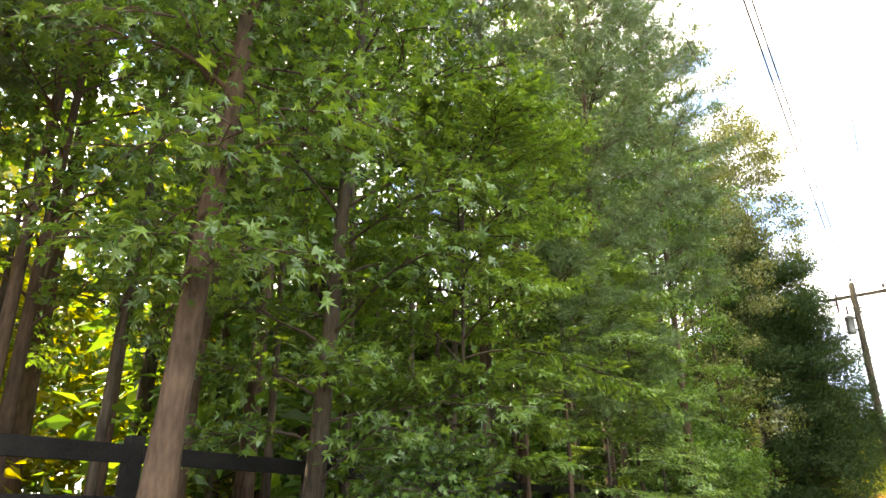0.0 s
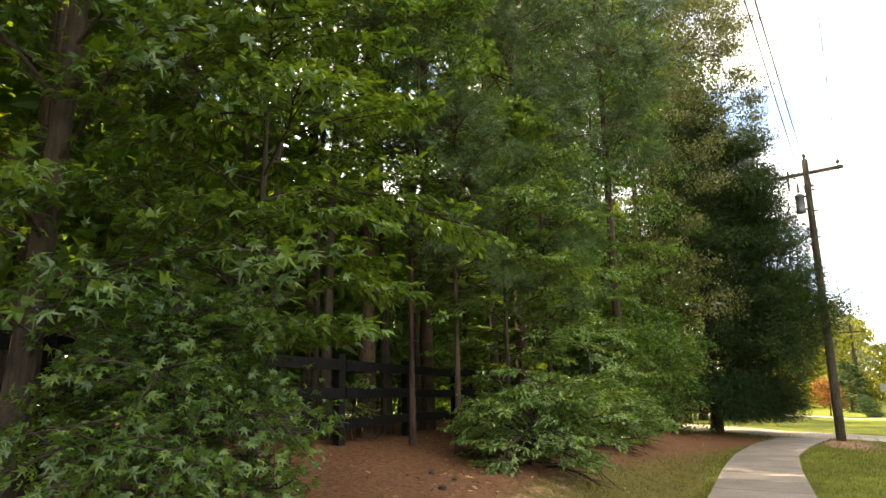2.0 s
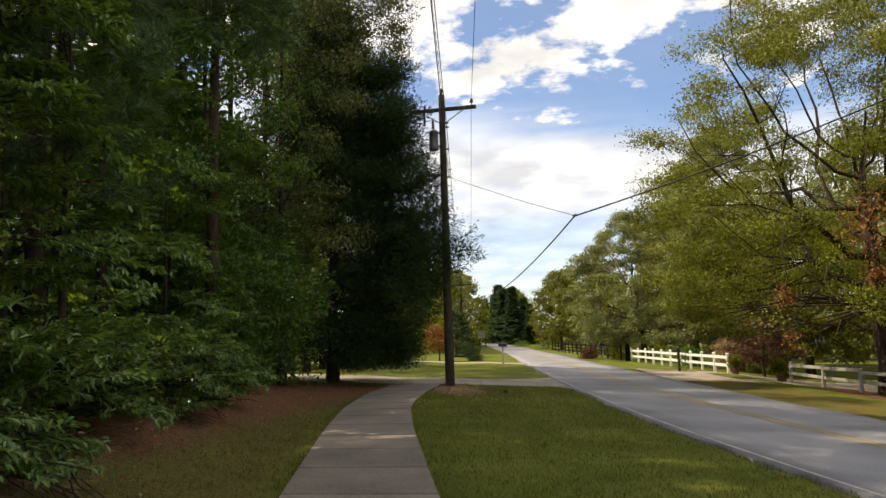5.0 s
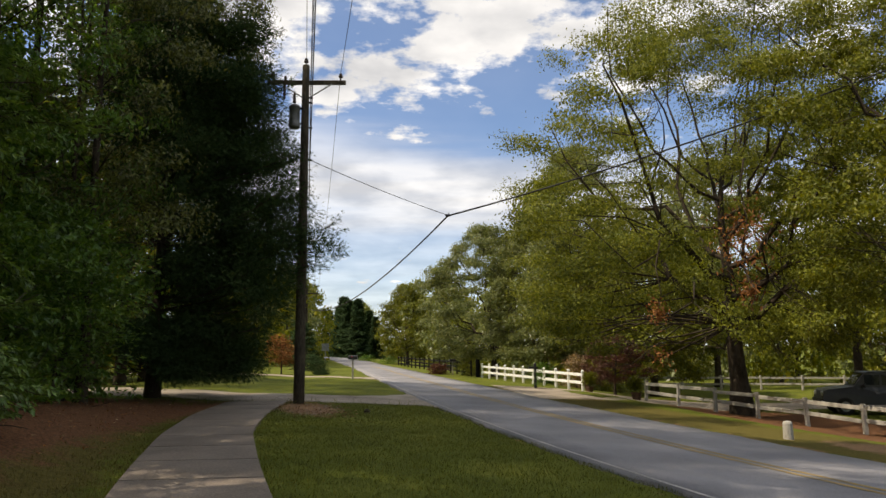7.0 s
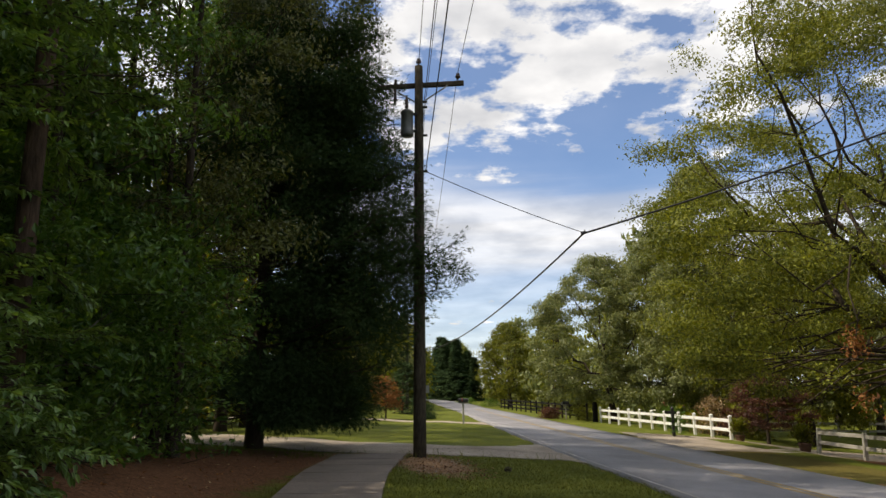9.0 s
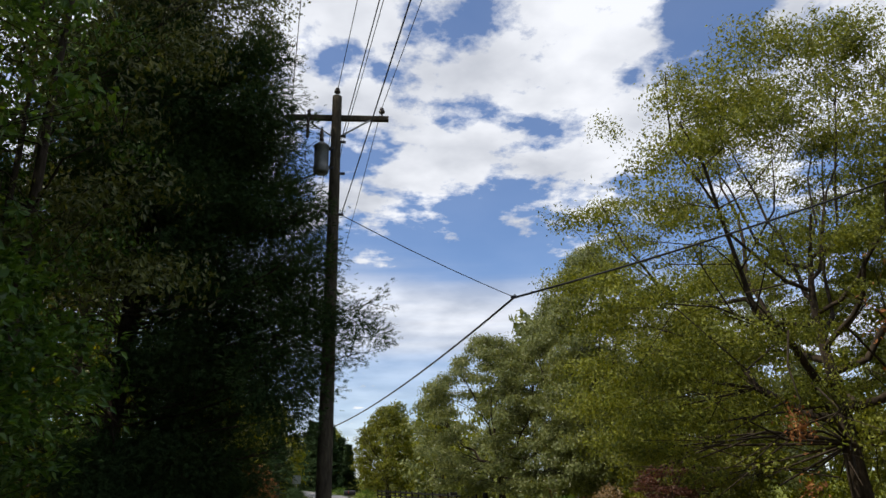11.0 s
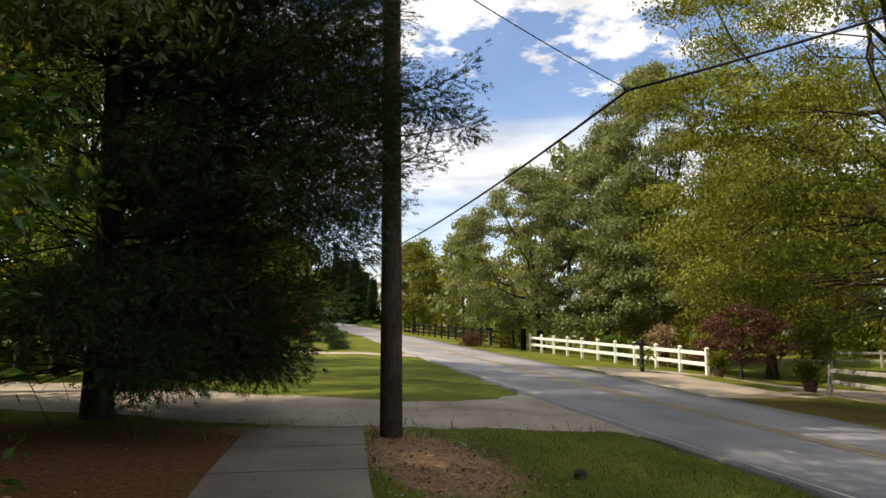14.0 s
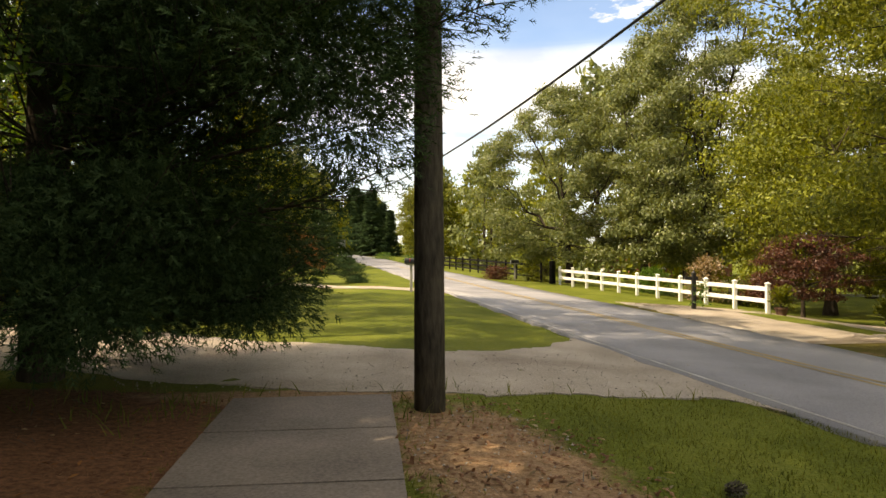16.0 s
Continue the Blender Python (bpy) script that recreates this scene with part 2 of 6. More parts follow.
M_CAN = surface("grey_can_paint", (0.07, 0.075, 0.075), (0.16, 0.165, 0.16), 0.45, 4, 60, 0.1, 0.2, dist=0.003)
M_DARKMETAL = plain("dark_metal", (0.03, 0.03, 0.033), 0.5, 0.4)
M_PORCELAIN = plain("brown_porcelain", (0.045, 0.03, 0.025), 0.25)
M_CABLE = plain("black_cable", (0.012, 0.012, 0.013), 0.6)
M_CARPAINT = plain("dark_grey_car_paint", (0.05, 0.052, 0.055), 0.3, 0.5)
M_RUBBER = plain("tyre_rubber", (0.015, 0.015, 0.015), 0.9)
M_LAMP = plain("red_lamp_plastic", (0.35, 0.02, 0.015), 0.3)
M_GLASS = plain("dark_window_glass", (0.02, 0.025, 0.03), 0.08)
M_STONE = surface("grey_stone", (0.16, 0.14, 0.118), (0.44, 0.385, 0.32), 0.9, 5, 40, 0.6)

# ground material: grass, pine straw and bare clay by zone, with ragged edges
M_GROUND = surface("lawn", (0.055, 0.07, 0.010), (0.165, 0.17, 0.033), 0.95, 0.6, 28, 0.9, dist=0.04, spec=0.1, mid=(0.10, 0.12, 0.017))
gn, gl = nodes_of(M_GROUND)


def ground_layer(channel, low, high, before):
    att = gn.new("ShaderNodeAttribute")
    att.attribute_name = channel
    nz = gn.new("ShaderNodeTexNoise")
    nz.inputs["Scale"].default_value, nz.inputs["Detail"].default_value, nz.inputs["Roughness"].default_value = 2.2, 8, 0.65
    fine = gn.new("ShaderNodeTexNoise")
    fine.inputs["Scale"].default_value, fine.inputs["Detail"].default_value, fine.inputs["Roughness"].default_value = 16, 6, 0.7
    for t in (nz, fine):
        gl.new(gn["Geometry"].outputs["Position"], t.inputs["Vector"])
    add = gn.new("ShaderNodeMath")
    gl.new(att.outputs["Fac"], add.inputs[0]), gl.new(nz.outputs["Fac"], add.inputs[1])
    r = gn.new("ShaderNodeMapRange")
    r.inputs["From Min"].default_value, r.inputs["From Max"].default_value = 0.9, 1.1
    gl.new(add.outputs[0], r.inputs[0])
    c = gn.new("ShaderNodeValToRGB")
    c.color_ramp.elements[0].position, c.color_ramp.elements[0].color = 0.33, (*low, 1)
    c.color_ramp.elements[1].position, c.color_ramp.elements[1].color = 0.68, (*high, 1)
    gl.new(fine.outputs["Fac"], c.inputs[0])
    mx = gn.new("ShaderNodeMixRGB")
    gl.new(r.outputs[0], mx.inputs[0]), gl.new(before, mx.inputs[1]), gl.new(c.outputs[0], mx.inputs[2])
    return mx.outputs[0]


lawn_colour = gn["Color Ramp"].outputs[0]
lawn_colour = ground_layer("dry", (0.055, 0.05, 0.012), (0.155, 0.128, 0.038), lawn_colour)
lawn_colour = ground_layer("straw", (0.066, 0.030, 0.016), (0.23, 0.116, 0.062), lawn_colour)
lawn_colour = ground_layer("clay", (0.15, 0.085, 0.045), (0.36, 0.235, 0.14), lawn_colour)
gl.new(lawn_colour, gn["Principled BSDF"].inputs["Base Color"])


# ---- mesh tools ----
def mesh_np(name, verts, faces, mat=None, smooth=False):
    verts, faces = np.asarray(verts, np.float32), np.asarray(faces, np.int32)
    me = bpy.data.meshes.new(name)
    k = faces.shape[1]
    me.vertices.add(len(verts)), me.vertices.foreach_set("co", verts.ravel())
    me.loops.add(faces.size), me.loops.foreach_set("vertex_index", faces.ravel())
    me.polygons.add(len(faces)), me.polygons.foreach_set("loop_start", np.arange(len(faces), dtype=np.int32) * k)
    me.update(calc_edges=True)
    me.polygons.foreach_set("use_smooth", np.full(len(faces), smooth))
    if mat:
        me.materials.append(mat)
    return me


def child(name, me, parent, label=""):
    ob = new(name, me)
    ob.parent = parent
    return tagged(ob, label) if label else ob


def part(name, bm, mat, parent, label="", smooth=False):
    me = bpy.data.meshes.new(name)
    bm.to_mesh(me)
    bm.free()
    me.materials.append(mat)
    for p in me.polygons:
        p.use_smooth = smooth
    return child(name, me, parent, label)


def thing(name, place, label, category, group="", rz=0.0):
    e = new(name)
    e.matrix_world = pose(*place, 0, 0, rz)
    return tagged(e, label, category, group)


def add_box(bm, size, at, bevel=0.0, turn=None):
    m = Matrix.Translation(at) @ (turn or Matrix()) @ Matrix.Diagonal((*size, 1))
    g = bmesh.ops.create_cube(bm, size=1.0, matrix=m)
    if bevel:
        es = list({e for v in g["verts"] for e in v.link_edges})
        bmesh.ops.bevel(bm, geom=es, offset=bevel, segments=1, affect="EDGES")
    return bm


def box(size, at=(0, 0, 0), bevel=0.0, turn=None):
    return add_box(bmesh.new(), size, at, bevel, turn)


def cone(r1, r2, h, at=(0, 0, 0), seg=16, turn=None):
    bm = bmesh.new()
    bmesh.ops.create_cone(bm, cap_ends=True, segments=seg, radius1=r1, radius2=r2, depth=h, matrix=Matrix.Translation(at) @ (turn or Matrix()))
    return bm


def lathe(profile, seg=16):
    """Solid turned round z from (r, z) pairs."""
    bm = bmesh.new()
    rings = [[bm.verts.new((r * math.cos(2 * math.pi * k / seg), r * math.sin(2 * math.pi * k / seg), z)) for k in range(seg)] for r, z in profile]
    for a, b in zip(rings, rings[1:]):
        for k in range(seg):
            bm.faces.new((a[k], a[(k + 1) % seg], b[(k + 1) % seg], b[k]))
    bm.faces.new(rings[0][::-1]), bm.faces.new(rings[-1])
    return bm


def tube_np(pts, radii, sides):
    pts = np.asarray(pts, float)
    n = len(pts)
    d = np.gradient(pts, axis=0)
    d /= np.linalg.norm(d, axis=1)[:, None] + 1e-9
    ref = np.where(np.abs(d[:, 2:3]) > 0.9, [[1.0, 0, 0]], [[0, 0, 1.0]])
    a = np.cross(d, ref)
    a /= np.linalg.norm(a, axis=1)[:, None] + 1e-9
    b = np.cross(d, a)
    ang = np.arange(sides) * 2 * math.pi / sides
    v = pts[:, None] + np.asarray(radii)[:, None, None] * (np.cos(ang)[None, :, None] * a[:, None] + np.sin(ang)[None, :, None] * b[:, None])
    i = np.arange(n - 1)[:, None] * sides
    k = np.arange(sides)[None]
    k2 = (k + 1) % sides
    f = np.stack([i + k, i + k2, i + sides + k2, i + sides + k], -1).reshape(-1, 4)
    return v.reshape(-1, 3), f


class Heap:
    def __init__(self):
        self.v, self.f, self.n = [], [], 0

    def add(self, v, f):
        self.v.append(v), self.f.append(f + self.n)
        self.n += len(v)

    def mesh(self, name, mat, smooth=False):
        return mesh_np(name, np.concatenate(self.v), np.concatenate(self.f), mat, smooth)


# ---- leaves: unit shapes, x across, y along, z out of the blade ----
OVAL = (np.array([(0, 0, 0), (-0.25, 0.42, 0.07), (0, 1, -0.08), (0.25, 0.42, 0.07)]), np.array([(0, 2, 1), (0, 3, 2)]))


LEAF = (np.array([(0, 0, 0), (-0.19, 0.28, 0.05), (-0.2, 0.6, 0.05), (0, 1, -0.1), (0.2, 0.6, 0.05), (0.19, 0.28, 0.05)]), np.array([(0, 2, 1), (0, 3, 2), (0, 4, 3), (0, 5, 4)]))


def star_leaf():
    v, f = [(0, 0.32, 0.02), (0, 0, 0)], []
    for k, a in enumerate((-118, -58, 0, 58, 118)):
        r = (0.46, 0.62, 0.70, 0.62, 0.46)[k]
        t = math.radians(a)
        v.append((r * math.sin(t), 0.32 + r * math.cos(t), -0.1))
        if k < 4:
            t2 = math.radians(a + 30)
            v.append((0.2 * math.sin(t2), 0.32 + 0.2 * math.cos(t2), 0.03))
    ring = [1] + list(range(2, 11))
    for k in range(10):
        f.append((0, ring[(k + 1) % 10], ring[k]))
    return np.array(v), np.array(f)


STAR = star_leaf()


def tuft(count, spread, width, seed):
    r = np.random.default_rng(seed)
    v, f = [], []
    for k in range(count):
        a, s = r.uniform(0, 6.283), math.sqrt(r.uniform(0, 1)) * spread
        d = np.array((math.sin(s) * math.cos(a), math.cos(s), math.sin(s) * math.sin(a)))
        w = np.array((-math.sin(a), 0, math.cos(a))) * width
        o = np.array((0, r.uniform(-0.5, 0.3), 0))
        ln = r.uniform(0.75, 1.05)
        v += [o - w, o + w, o + d * ln - np.array((0, 0, 0.12)) * s]
        f.append((3 * k, 3 * k + 1, 3 * k + 2))
    return np.array(v), np.array(f)


NEEDLES = tuft(11, 1.25, 0.024, 3)
NEEDLES_FAR = tuft(6, 1.1, 0.06, 4)


def spray_leaf():
    v, f = [], []
    for k, (y, a, ln) in enumerate(((0, 0, 1.0), (0.1, 50, 0.55), (0.22, -48, 0.55), (0.45, 42, 0.45), (0.55, -42, 0.42))):
        t = math.radians(a)
        d, w = np.array((math.sin(t), math.cos(t), -0.12)), np.array((math.cos(t), -math.sin(t), 0.3)) * 0.05
        o = np.array((0, y, 0.0))
        v += [o - w, o + w, o + d * ln]
        f.append((3 * k, 3 * k + 1, 3 * k + 2))
    return np.array(v), np.array(f)


SPRAY = spray_leaf()


def leaves_np(rng, pts, axes, size, shape, flat=0.8, vary=0.35, facing=False):
    """Leaves along the axes, or, facing, spread flat on the outside of their clumps."""
    n = len(pts)
    if facing:
        nm = axes / (np.linalg.norm(axes, axis=1)[:, None] + 1e-9) + np.array([[0, 0, 0.35]]) + rng.normal(0, 0.3, (n, 3))
        d = np.cross(nm, rng.normal(0, 1, (n, 3))) + np.array([[0, 0, -0.3]])
    else:
        d = axes + rng.normal(0, 0.35, (n, 3))
        nm = np.array([[0, 0, flat]]) + rng.normal(0, 0.45, (n, 3))
    d /= np.linalg.norm(d, axis=1)[:, None] + 1e-9
    s = np.cross(d, nm)
    s /= np.linalg.norm(s, axis=1)[:, None] + 1e-9
    nm = np.cross(s, d)
    k = size * rng.uniform(1 - vary, 1 + vary, n)
    tv, tf = shape
    v = pts[:, None] + k[:, None, None] * (tv[None, :, 0:1] * s[:, None] + tv[None, :, 1:2] * d[:, None] + tv[None, :, 2:3] * nm[:, None])
    f = tf[None] + (np.arange(n) * len(tv))[:, None, None]
    return v.reshape(-1, 3), f.reshape(-1, 3)


class Wood:
    """Trunk, limbs and twigs of one plant."""

    def __init__(self):
        self.trunk, self.limbs, self.twigs = Heap(), [], Heap()

    def parts(self, mat, parent, single_limbs=False):
        child("trunk", self.trunk.mesh("trunk", mat, True), parent)
        if single_limbs:
            for v, f in self.limbs:
                child("limb", mesh_np("limb", v, f, mat, True), parent)
        else:
            for v, f in self.limbs:
                self.twigs.add(v, f)
        if self.twigs.n:
            tagged(child("branchwork", self.twigs.mesh("branchwork", mat, True), parent), kind="stuff")


def both(a, b):
    """One plant out of two growths."""
    a[1].limbs += b[1].limbs
    a[1].twigs.add(np.concatenate(b[1].twigs.v), np.concatenate(b[1].twigs.f))
    return a[0], a[1], np.concatenate([a[2], b[2]]), np.concatenate([a[3], b[3]])


def grow(seed, height, r0, profile, limbs, start, rise, droop, twigs, per_twig, spread, lean=(0, 0), favour=None, trunk_to=0.97, twig_k=0.32, wob=0.25, layer=1.0, tip=0.08):
    """Trunk, limbs and twigs as one tube mesh; places and directions for the leaves. Base at the origin."""
    rng = np.random.default_rng(seed)
    wood = Wood()
    zs = np.linspace(0, 1, 9)
    wander = np.cumsum(rng.normal(0, wob * 0.12, (9, 2)), axis=0) * zs[:, None]
    tp = np.stack([lean[0] * zs + wander[:, 0], lean[1] * zs + wander[:, 1], zs * height * trunk_to], 1)
    tp[0, 2] = -0.25
    rr = r0 * (1 - 0.93 * zs ** 0.9)
    rr[0] *= 1.35
    wood.trunk.add(*tube_np(tp, rr, 10))
    pts, axes = [], []
    for i in range(limbs):
        t = start + (0.985 - start) * ((i + rng.uniform(0.1, 0.9)) / limbs)
        az = i * 2.39996 + rng.uniform(-0.4, 0.4)
        ln = profile((t - start) / (1 - start)) * rng.uniform(0.72, 1.12)
        if favour:
            ln *= 1 + favour[1] * math.cos(az - math.radians(favour[0]))
        o = np.array([np.interp(t, zs, tp[:, k]) for k in range(3)])
        el = math.radians(rise[0] + (rise[1] - rise[0]) * t + rng.uniform(-9, 9))
        hor = np.array((math.cos(az), math.sin(az), 0.0))
        side = np.array((-hor[1], hor[0], 0.0))
        ss = np.linspace(0, 1, 6)
        bend = np.cumsum(rng.normal(0, 0.05, (6, 3)), axis=0) * ln
        bend[0] = 0
        lp = o + (hor * math.cos(el) + np.array((0, 0, math.sin(el)))) * ln * ss[:, None] + np.array((0, 0, -droop)) * ln * (ss ** 2)[:, None] + bend * ss[:, None]
        lr = max(0.012, r0 * 0.42 * (ln / (height * 0.4)) ** 0.8 * (1 - 0.55 * t)) * (1 - 0.85 * ss)
        wood.limbs.append(tube_np(lp, lr + 0.004, 5))
        for j in range(twigs):
            s = 0.22 + 0.78 * (j + rng.uniform(0, 1)) / twigs
            p = np.array([np.interp(s, ss, lp[:, k]) for k in range(3)])
            fwd = lp[min(5, int(s * 5) + 1)] - lp[min(4, int(s * 5))]
            fwd /= np.linalg.norm(fwd) + 1e-9
            sg = 1 if j % 2 else -1
            dv = fwd * rng.uniform(0.4, 1.0) + side * sg * rng.uniform(0.2, 1.0) + np.array((0, 0, rng.uniform(-0.45, 0.45) * layer))
            dv /= np.linalg.norm(dv)
            tl = (ln * twig_k * (1.25 - s) + 0.28) * rng.uniform(0.6, 1.25)
            e = p + dv * tl
            wood.twigs.add(*tube_np(np.array([p, (p + e) / 2 + rng.normal(0, 0.03, 3), e + np.array((0, 0, -0.08 * tl))]), (0.011, 0.007, 0.003), 3))
            q = rng.uniform(tip, 1.05, per_twig)
            pts.append(p + dv * tl * q[:, None] + rng.normal(0, spread, (per_twig, 3)) * np.array((1, 1, 0.7 * layer)))
            w = side * rng.choice((-1, 1), per_twig)[:, None] * 0.7
            axes.append(dv * 0.8 + w + np.array((0, 0, -0.25)))
    return rng, wood, np.concatenate(pts), np.concatenate(axes)


def lobed(seed, height, r0, radius, start, lobes, lobe_r, per, lean=(0, 0), favour=None, inner=0.35, top=0.8, wob=0.5, rise=0.6, squash=0.7, shell=0.38, boughs=0, twigs=3, first=None):
    """A full crown: boughs fork from the trunk, branches end in clouds of leaves with gaps between them."""
    rng = np.random.default_rng(seed)
    wood = Wood()
    zs = np.linspace(0, 1, 10)
    wander = np.cumsum(rng.normal(0, wob * 0.12, (10, 2)), axis=0) * zs[:, None]
    tp = np.stack([lean[0] * zs + wander[:, 0], lean[1] * zs + wander[:, 1], zs * height * top], 1)
    tp[0, 2] = -0.3
    rr = r0 * (1 - 0.9 * zs ** 0.85)
    rr[0] *= 1.4
    wood.trunk.add(*tube_np(tp, rr, 10))
    low = (first or start * 0.9 * top) / top
    spine = [np.stack([np.interp(np.linspace(low, 1, 14), zs, tp[:, k]) for k in range(3)], 1)]
    thick = [np.interp(np.linspace(low, 1, 14), zs, rr)]
    fork = first or start * 1.1

    def reach(t, az):
        rad = radius(min(1.0, max(0.0, t)))
        return rad * (1 + favour[1] * math.cos(az - math.radians(favour[0]))) if favour else rad

    for i in range(boughs):
        az = i * 2.39996 + rng.uniform(-0.5, 0.5)
        t0 = fork + (top * 0.92 - fork) * (i + 0.5) / boughs
        t1 = min(0.95, t0 + rng.uniform(0.26, 0.52))
        o = np.array([np.interp(t0 / top, zs, tp[:, k]) for k in range(3)])
        rad = reach((t1 - start) / (1 - start), az) * rng.uniform(0.62, 0.85)
        e = np.array((o[0] + rad * math.cos(az), o[1] + rad * math.sin(az), t1 * height))
        s = np.linspace(0, 1, 9)[:, None]
        line = o + (e - o) * np.concatenate([s ** 0.85, s ** 0.85, s ** 1.5], 1) + np.cumsum(rng.normal(0, 0.045, (9, 3)), axis=0) * rad * np.minimum(1, 3 * s)
        br = np.interp(t0 / top, zs, rr) * rng.uniform(0.5, 0.68) * (1 - 0.86 * s[:, 0])
        wood.limbs.append(tube_np(line, br + 0.012, 7))
        spine.append(line[2:])
        thick.append(br[2:] + 0.012)
    sp, st = np.concatenate(spine), np.concatenate(thick)
    pts, axes = [], []
    for i in range(lobes):
        t = start + (1 - start) * (i + rng.uniform(0, 1)) / lobes
        az = i * 2.39996 + rng.uniform(-0.5, 0.5)
        full = reach((t - start) / (1 - start), az)
        lr = lobe_r * rng.uniform(0.6, 1.4)
        rad = max(0.0, full - lr * 0.6) * math.sqrt(rng.uniform(inner ** 2, 1.0))
        z = t * height - lr * 0.5
        axis = np.array([np.interp(min(z, height * top) / (height * top), zs, tp[:, k]) for k in (0, 1)])
        c = np.array((axis[0] + rad * math.cos(az), axis[1] + rad * math.sin(az), z))
        dv = c - sp
        cost = np.linalg.norm(dv, axis=1) + 1.6 * np.maximum(0, rise * np.hypot(dv[:, 0], dv[:, 1]) - dv[:, 2])
        near = int(np.argmin(cost))
        o = sp[near]
        ln = np.linalg.norm(c - o)
        m1 = o + (c - o) * np.array((0.4, 0.4, 0.24)) + rng.normal(0, 0.11, 3) * ln
        m2 = o + (c - o) * np.array((0.75, 0.75, 0.64)) + rng.normal(0, 0.06, 3) * ln
        br = min(st[near] * 0.6, max(0.010, 0.007 * ln))
        wood.twigs.add(*tube_np(np.array([o, m1, m2, c]), (br, br * 0.72, br * 0.45, br * 0.15), 4))
        for q in range(twigs):
            e = c + rng.normal(0, 0.5, 3) * lr
            wood.twigs.add(*tube_np(np.array([m2, e]), (br * 0.3 + 0.004, 0.004), 3))
        n = max(8, int(per * (lr / lobe_r) ** 2))
        d = rng.normal(0, 1, (n, 3))
        d /= np.linalg.norm(d, axis=1)[:, None]
        under = d[:, 2] < -0.35
        d[under, 2] *= -0.6
        k = rng.uniform(0, 1, n) ** shell
        lump = 1 + 0.3 * np.sin(3.1 * d[:, 0] + i) * np.sin(2.7 * d[:, 1] + 2 * i) + rng.normal(0, 0.12, n)
        pts.append(c + d * (lr * k * lump)[:, None] * np.array((1, 1, squash)))
        axes.append(d + np.array((0, 0, -0.35)) + rng.normal(0, 0.4, (n, 3)))
    return rng, wood, np.concatenate(pts), np.concatenate(axes)


def long_boughs(seed, ends, per_twig, spread):
    """Single long boughs from the trunk at the origin out to given ends, with side sprays."""
    rng = np.random.default_rng(seed)
    wood = Wood()
    pts, axes = [], []
    for e in ends:
        e = np.array(e, float)
        o = np.array((0, 0, e[2] - 0.1 * np.hypot(e[0], e[1])))
        s = np.linspace(0, 1, 8)[:, None]
        line = o + (e - o) * s + np.array((0, 0, -0.35)) * np.sin(math.pi * s) + np.cumsum(rng.normal(0, 0.05, (8, 3)), axis=0) * s
        wood.limbs.append(tube_np(line, 0.045 * (1 - 0.85 * s[:, 0]), 5))
        f = (e - o) / np.linalg.norm(e - o)
        side = np.array((-f[1], f[0], 0))
        for j in range(34):
            q = 0.35 + 0.65 * (j + rng.uniform(0, 1)) / 34
            p = np.array([np.interp(q, s[:, 0], line[:, k]) for k in range(3)])
            dv = f * rng.uniform(0.4, 1) + side * (1 if j % 2 else -1) * rng.uniform(0.2, 0.9) + np.array((0, 0, rng.uniform(-0.3, 0.6)))
            dv /= np.linalg.norm(dv)
            tl = (1.25 - q) * 1.3 * rng.uniform(0.5, 1.1) + 0.2
            wood.twigs.add(*tube_np(np.array([p, p + dv * tl]), (0.010, 0.003), 3))
            w = rng.uniform(0.1, 1.05, per_twig)
            pts.append(p + dv * tl * w[:, None] + rng.normal(0, spread, (per_twig, 3)))
            axes.append(np.tile(dv, (per_twig, 1)) + rng.normal(0, 0.3, (per_twig, 3)))
    return rng, wood, np.concatenate(pts), np.concatenate(axes)


def clumps(seed, centres, per):
    """Rounded clouds of sprays on boughs from the trunk: (x, y, z, radius)."""
    rng = np.random.default_rng(seed)
    wood = Wood()
    pts, axes = [], []
    for x, y, z, r in centres:
        c = np.array((x, y, z))
        o = np.array((x * 0.05, y * 0.05, z - 0.12 * math.hypot(x, y)))
        mid = (o + c) / 2 + rng.normal(0, 0.12, 3)
        wood.twigs.add(*tube_np(np.array([o, mid, c]), (0.035, 0.022, 0.008), 4))
        n = int(per * (r / 0.6) ** 2)
        d = rng.normal(0, 1, (n, 3))
        d /= np.linalg.norm(d, axis=1)[:, None]
        pts.append(c + d * (r * rng.uniform(0, 1, n) ** 0.45 * (1 + rng.normal(0, 0.18, n)))[:, None] * np.array((1.15, 1.15, 0.8)))
        axes.append(d + np.array((0.5 * x, 0.5 * y, 0)) / (math.hypot(x, y) + 0.1) + np.array((0, 0, -0.2)))
    return rng, wood, np.concatenate(pts), np.concatenate(axes)


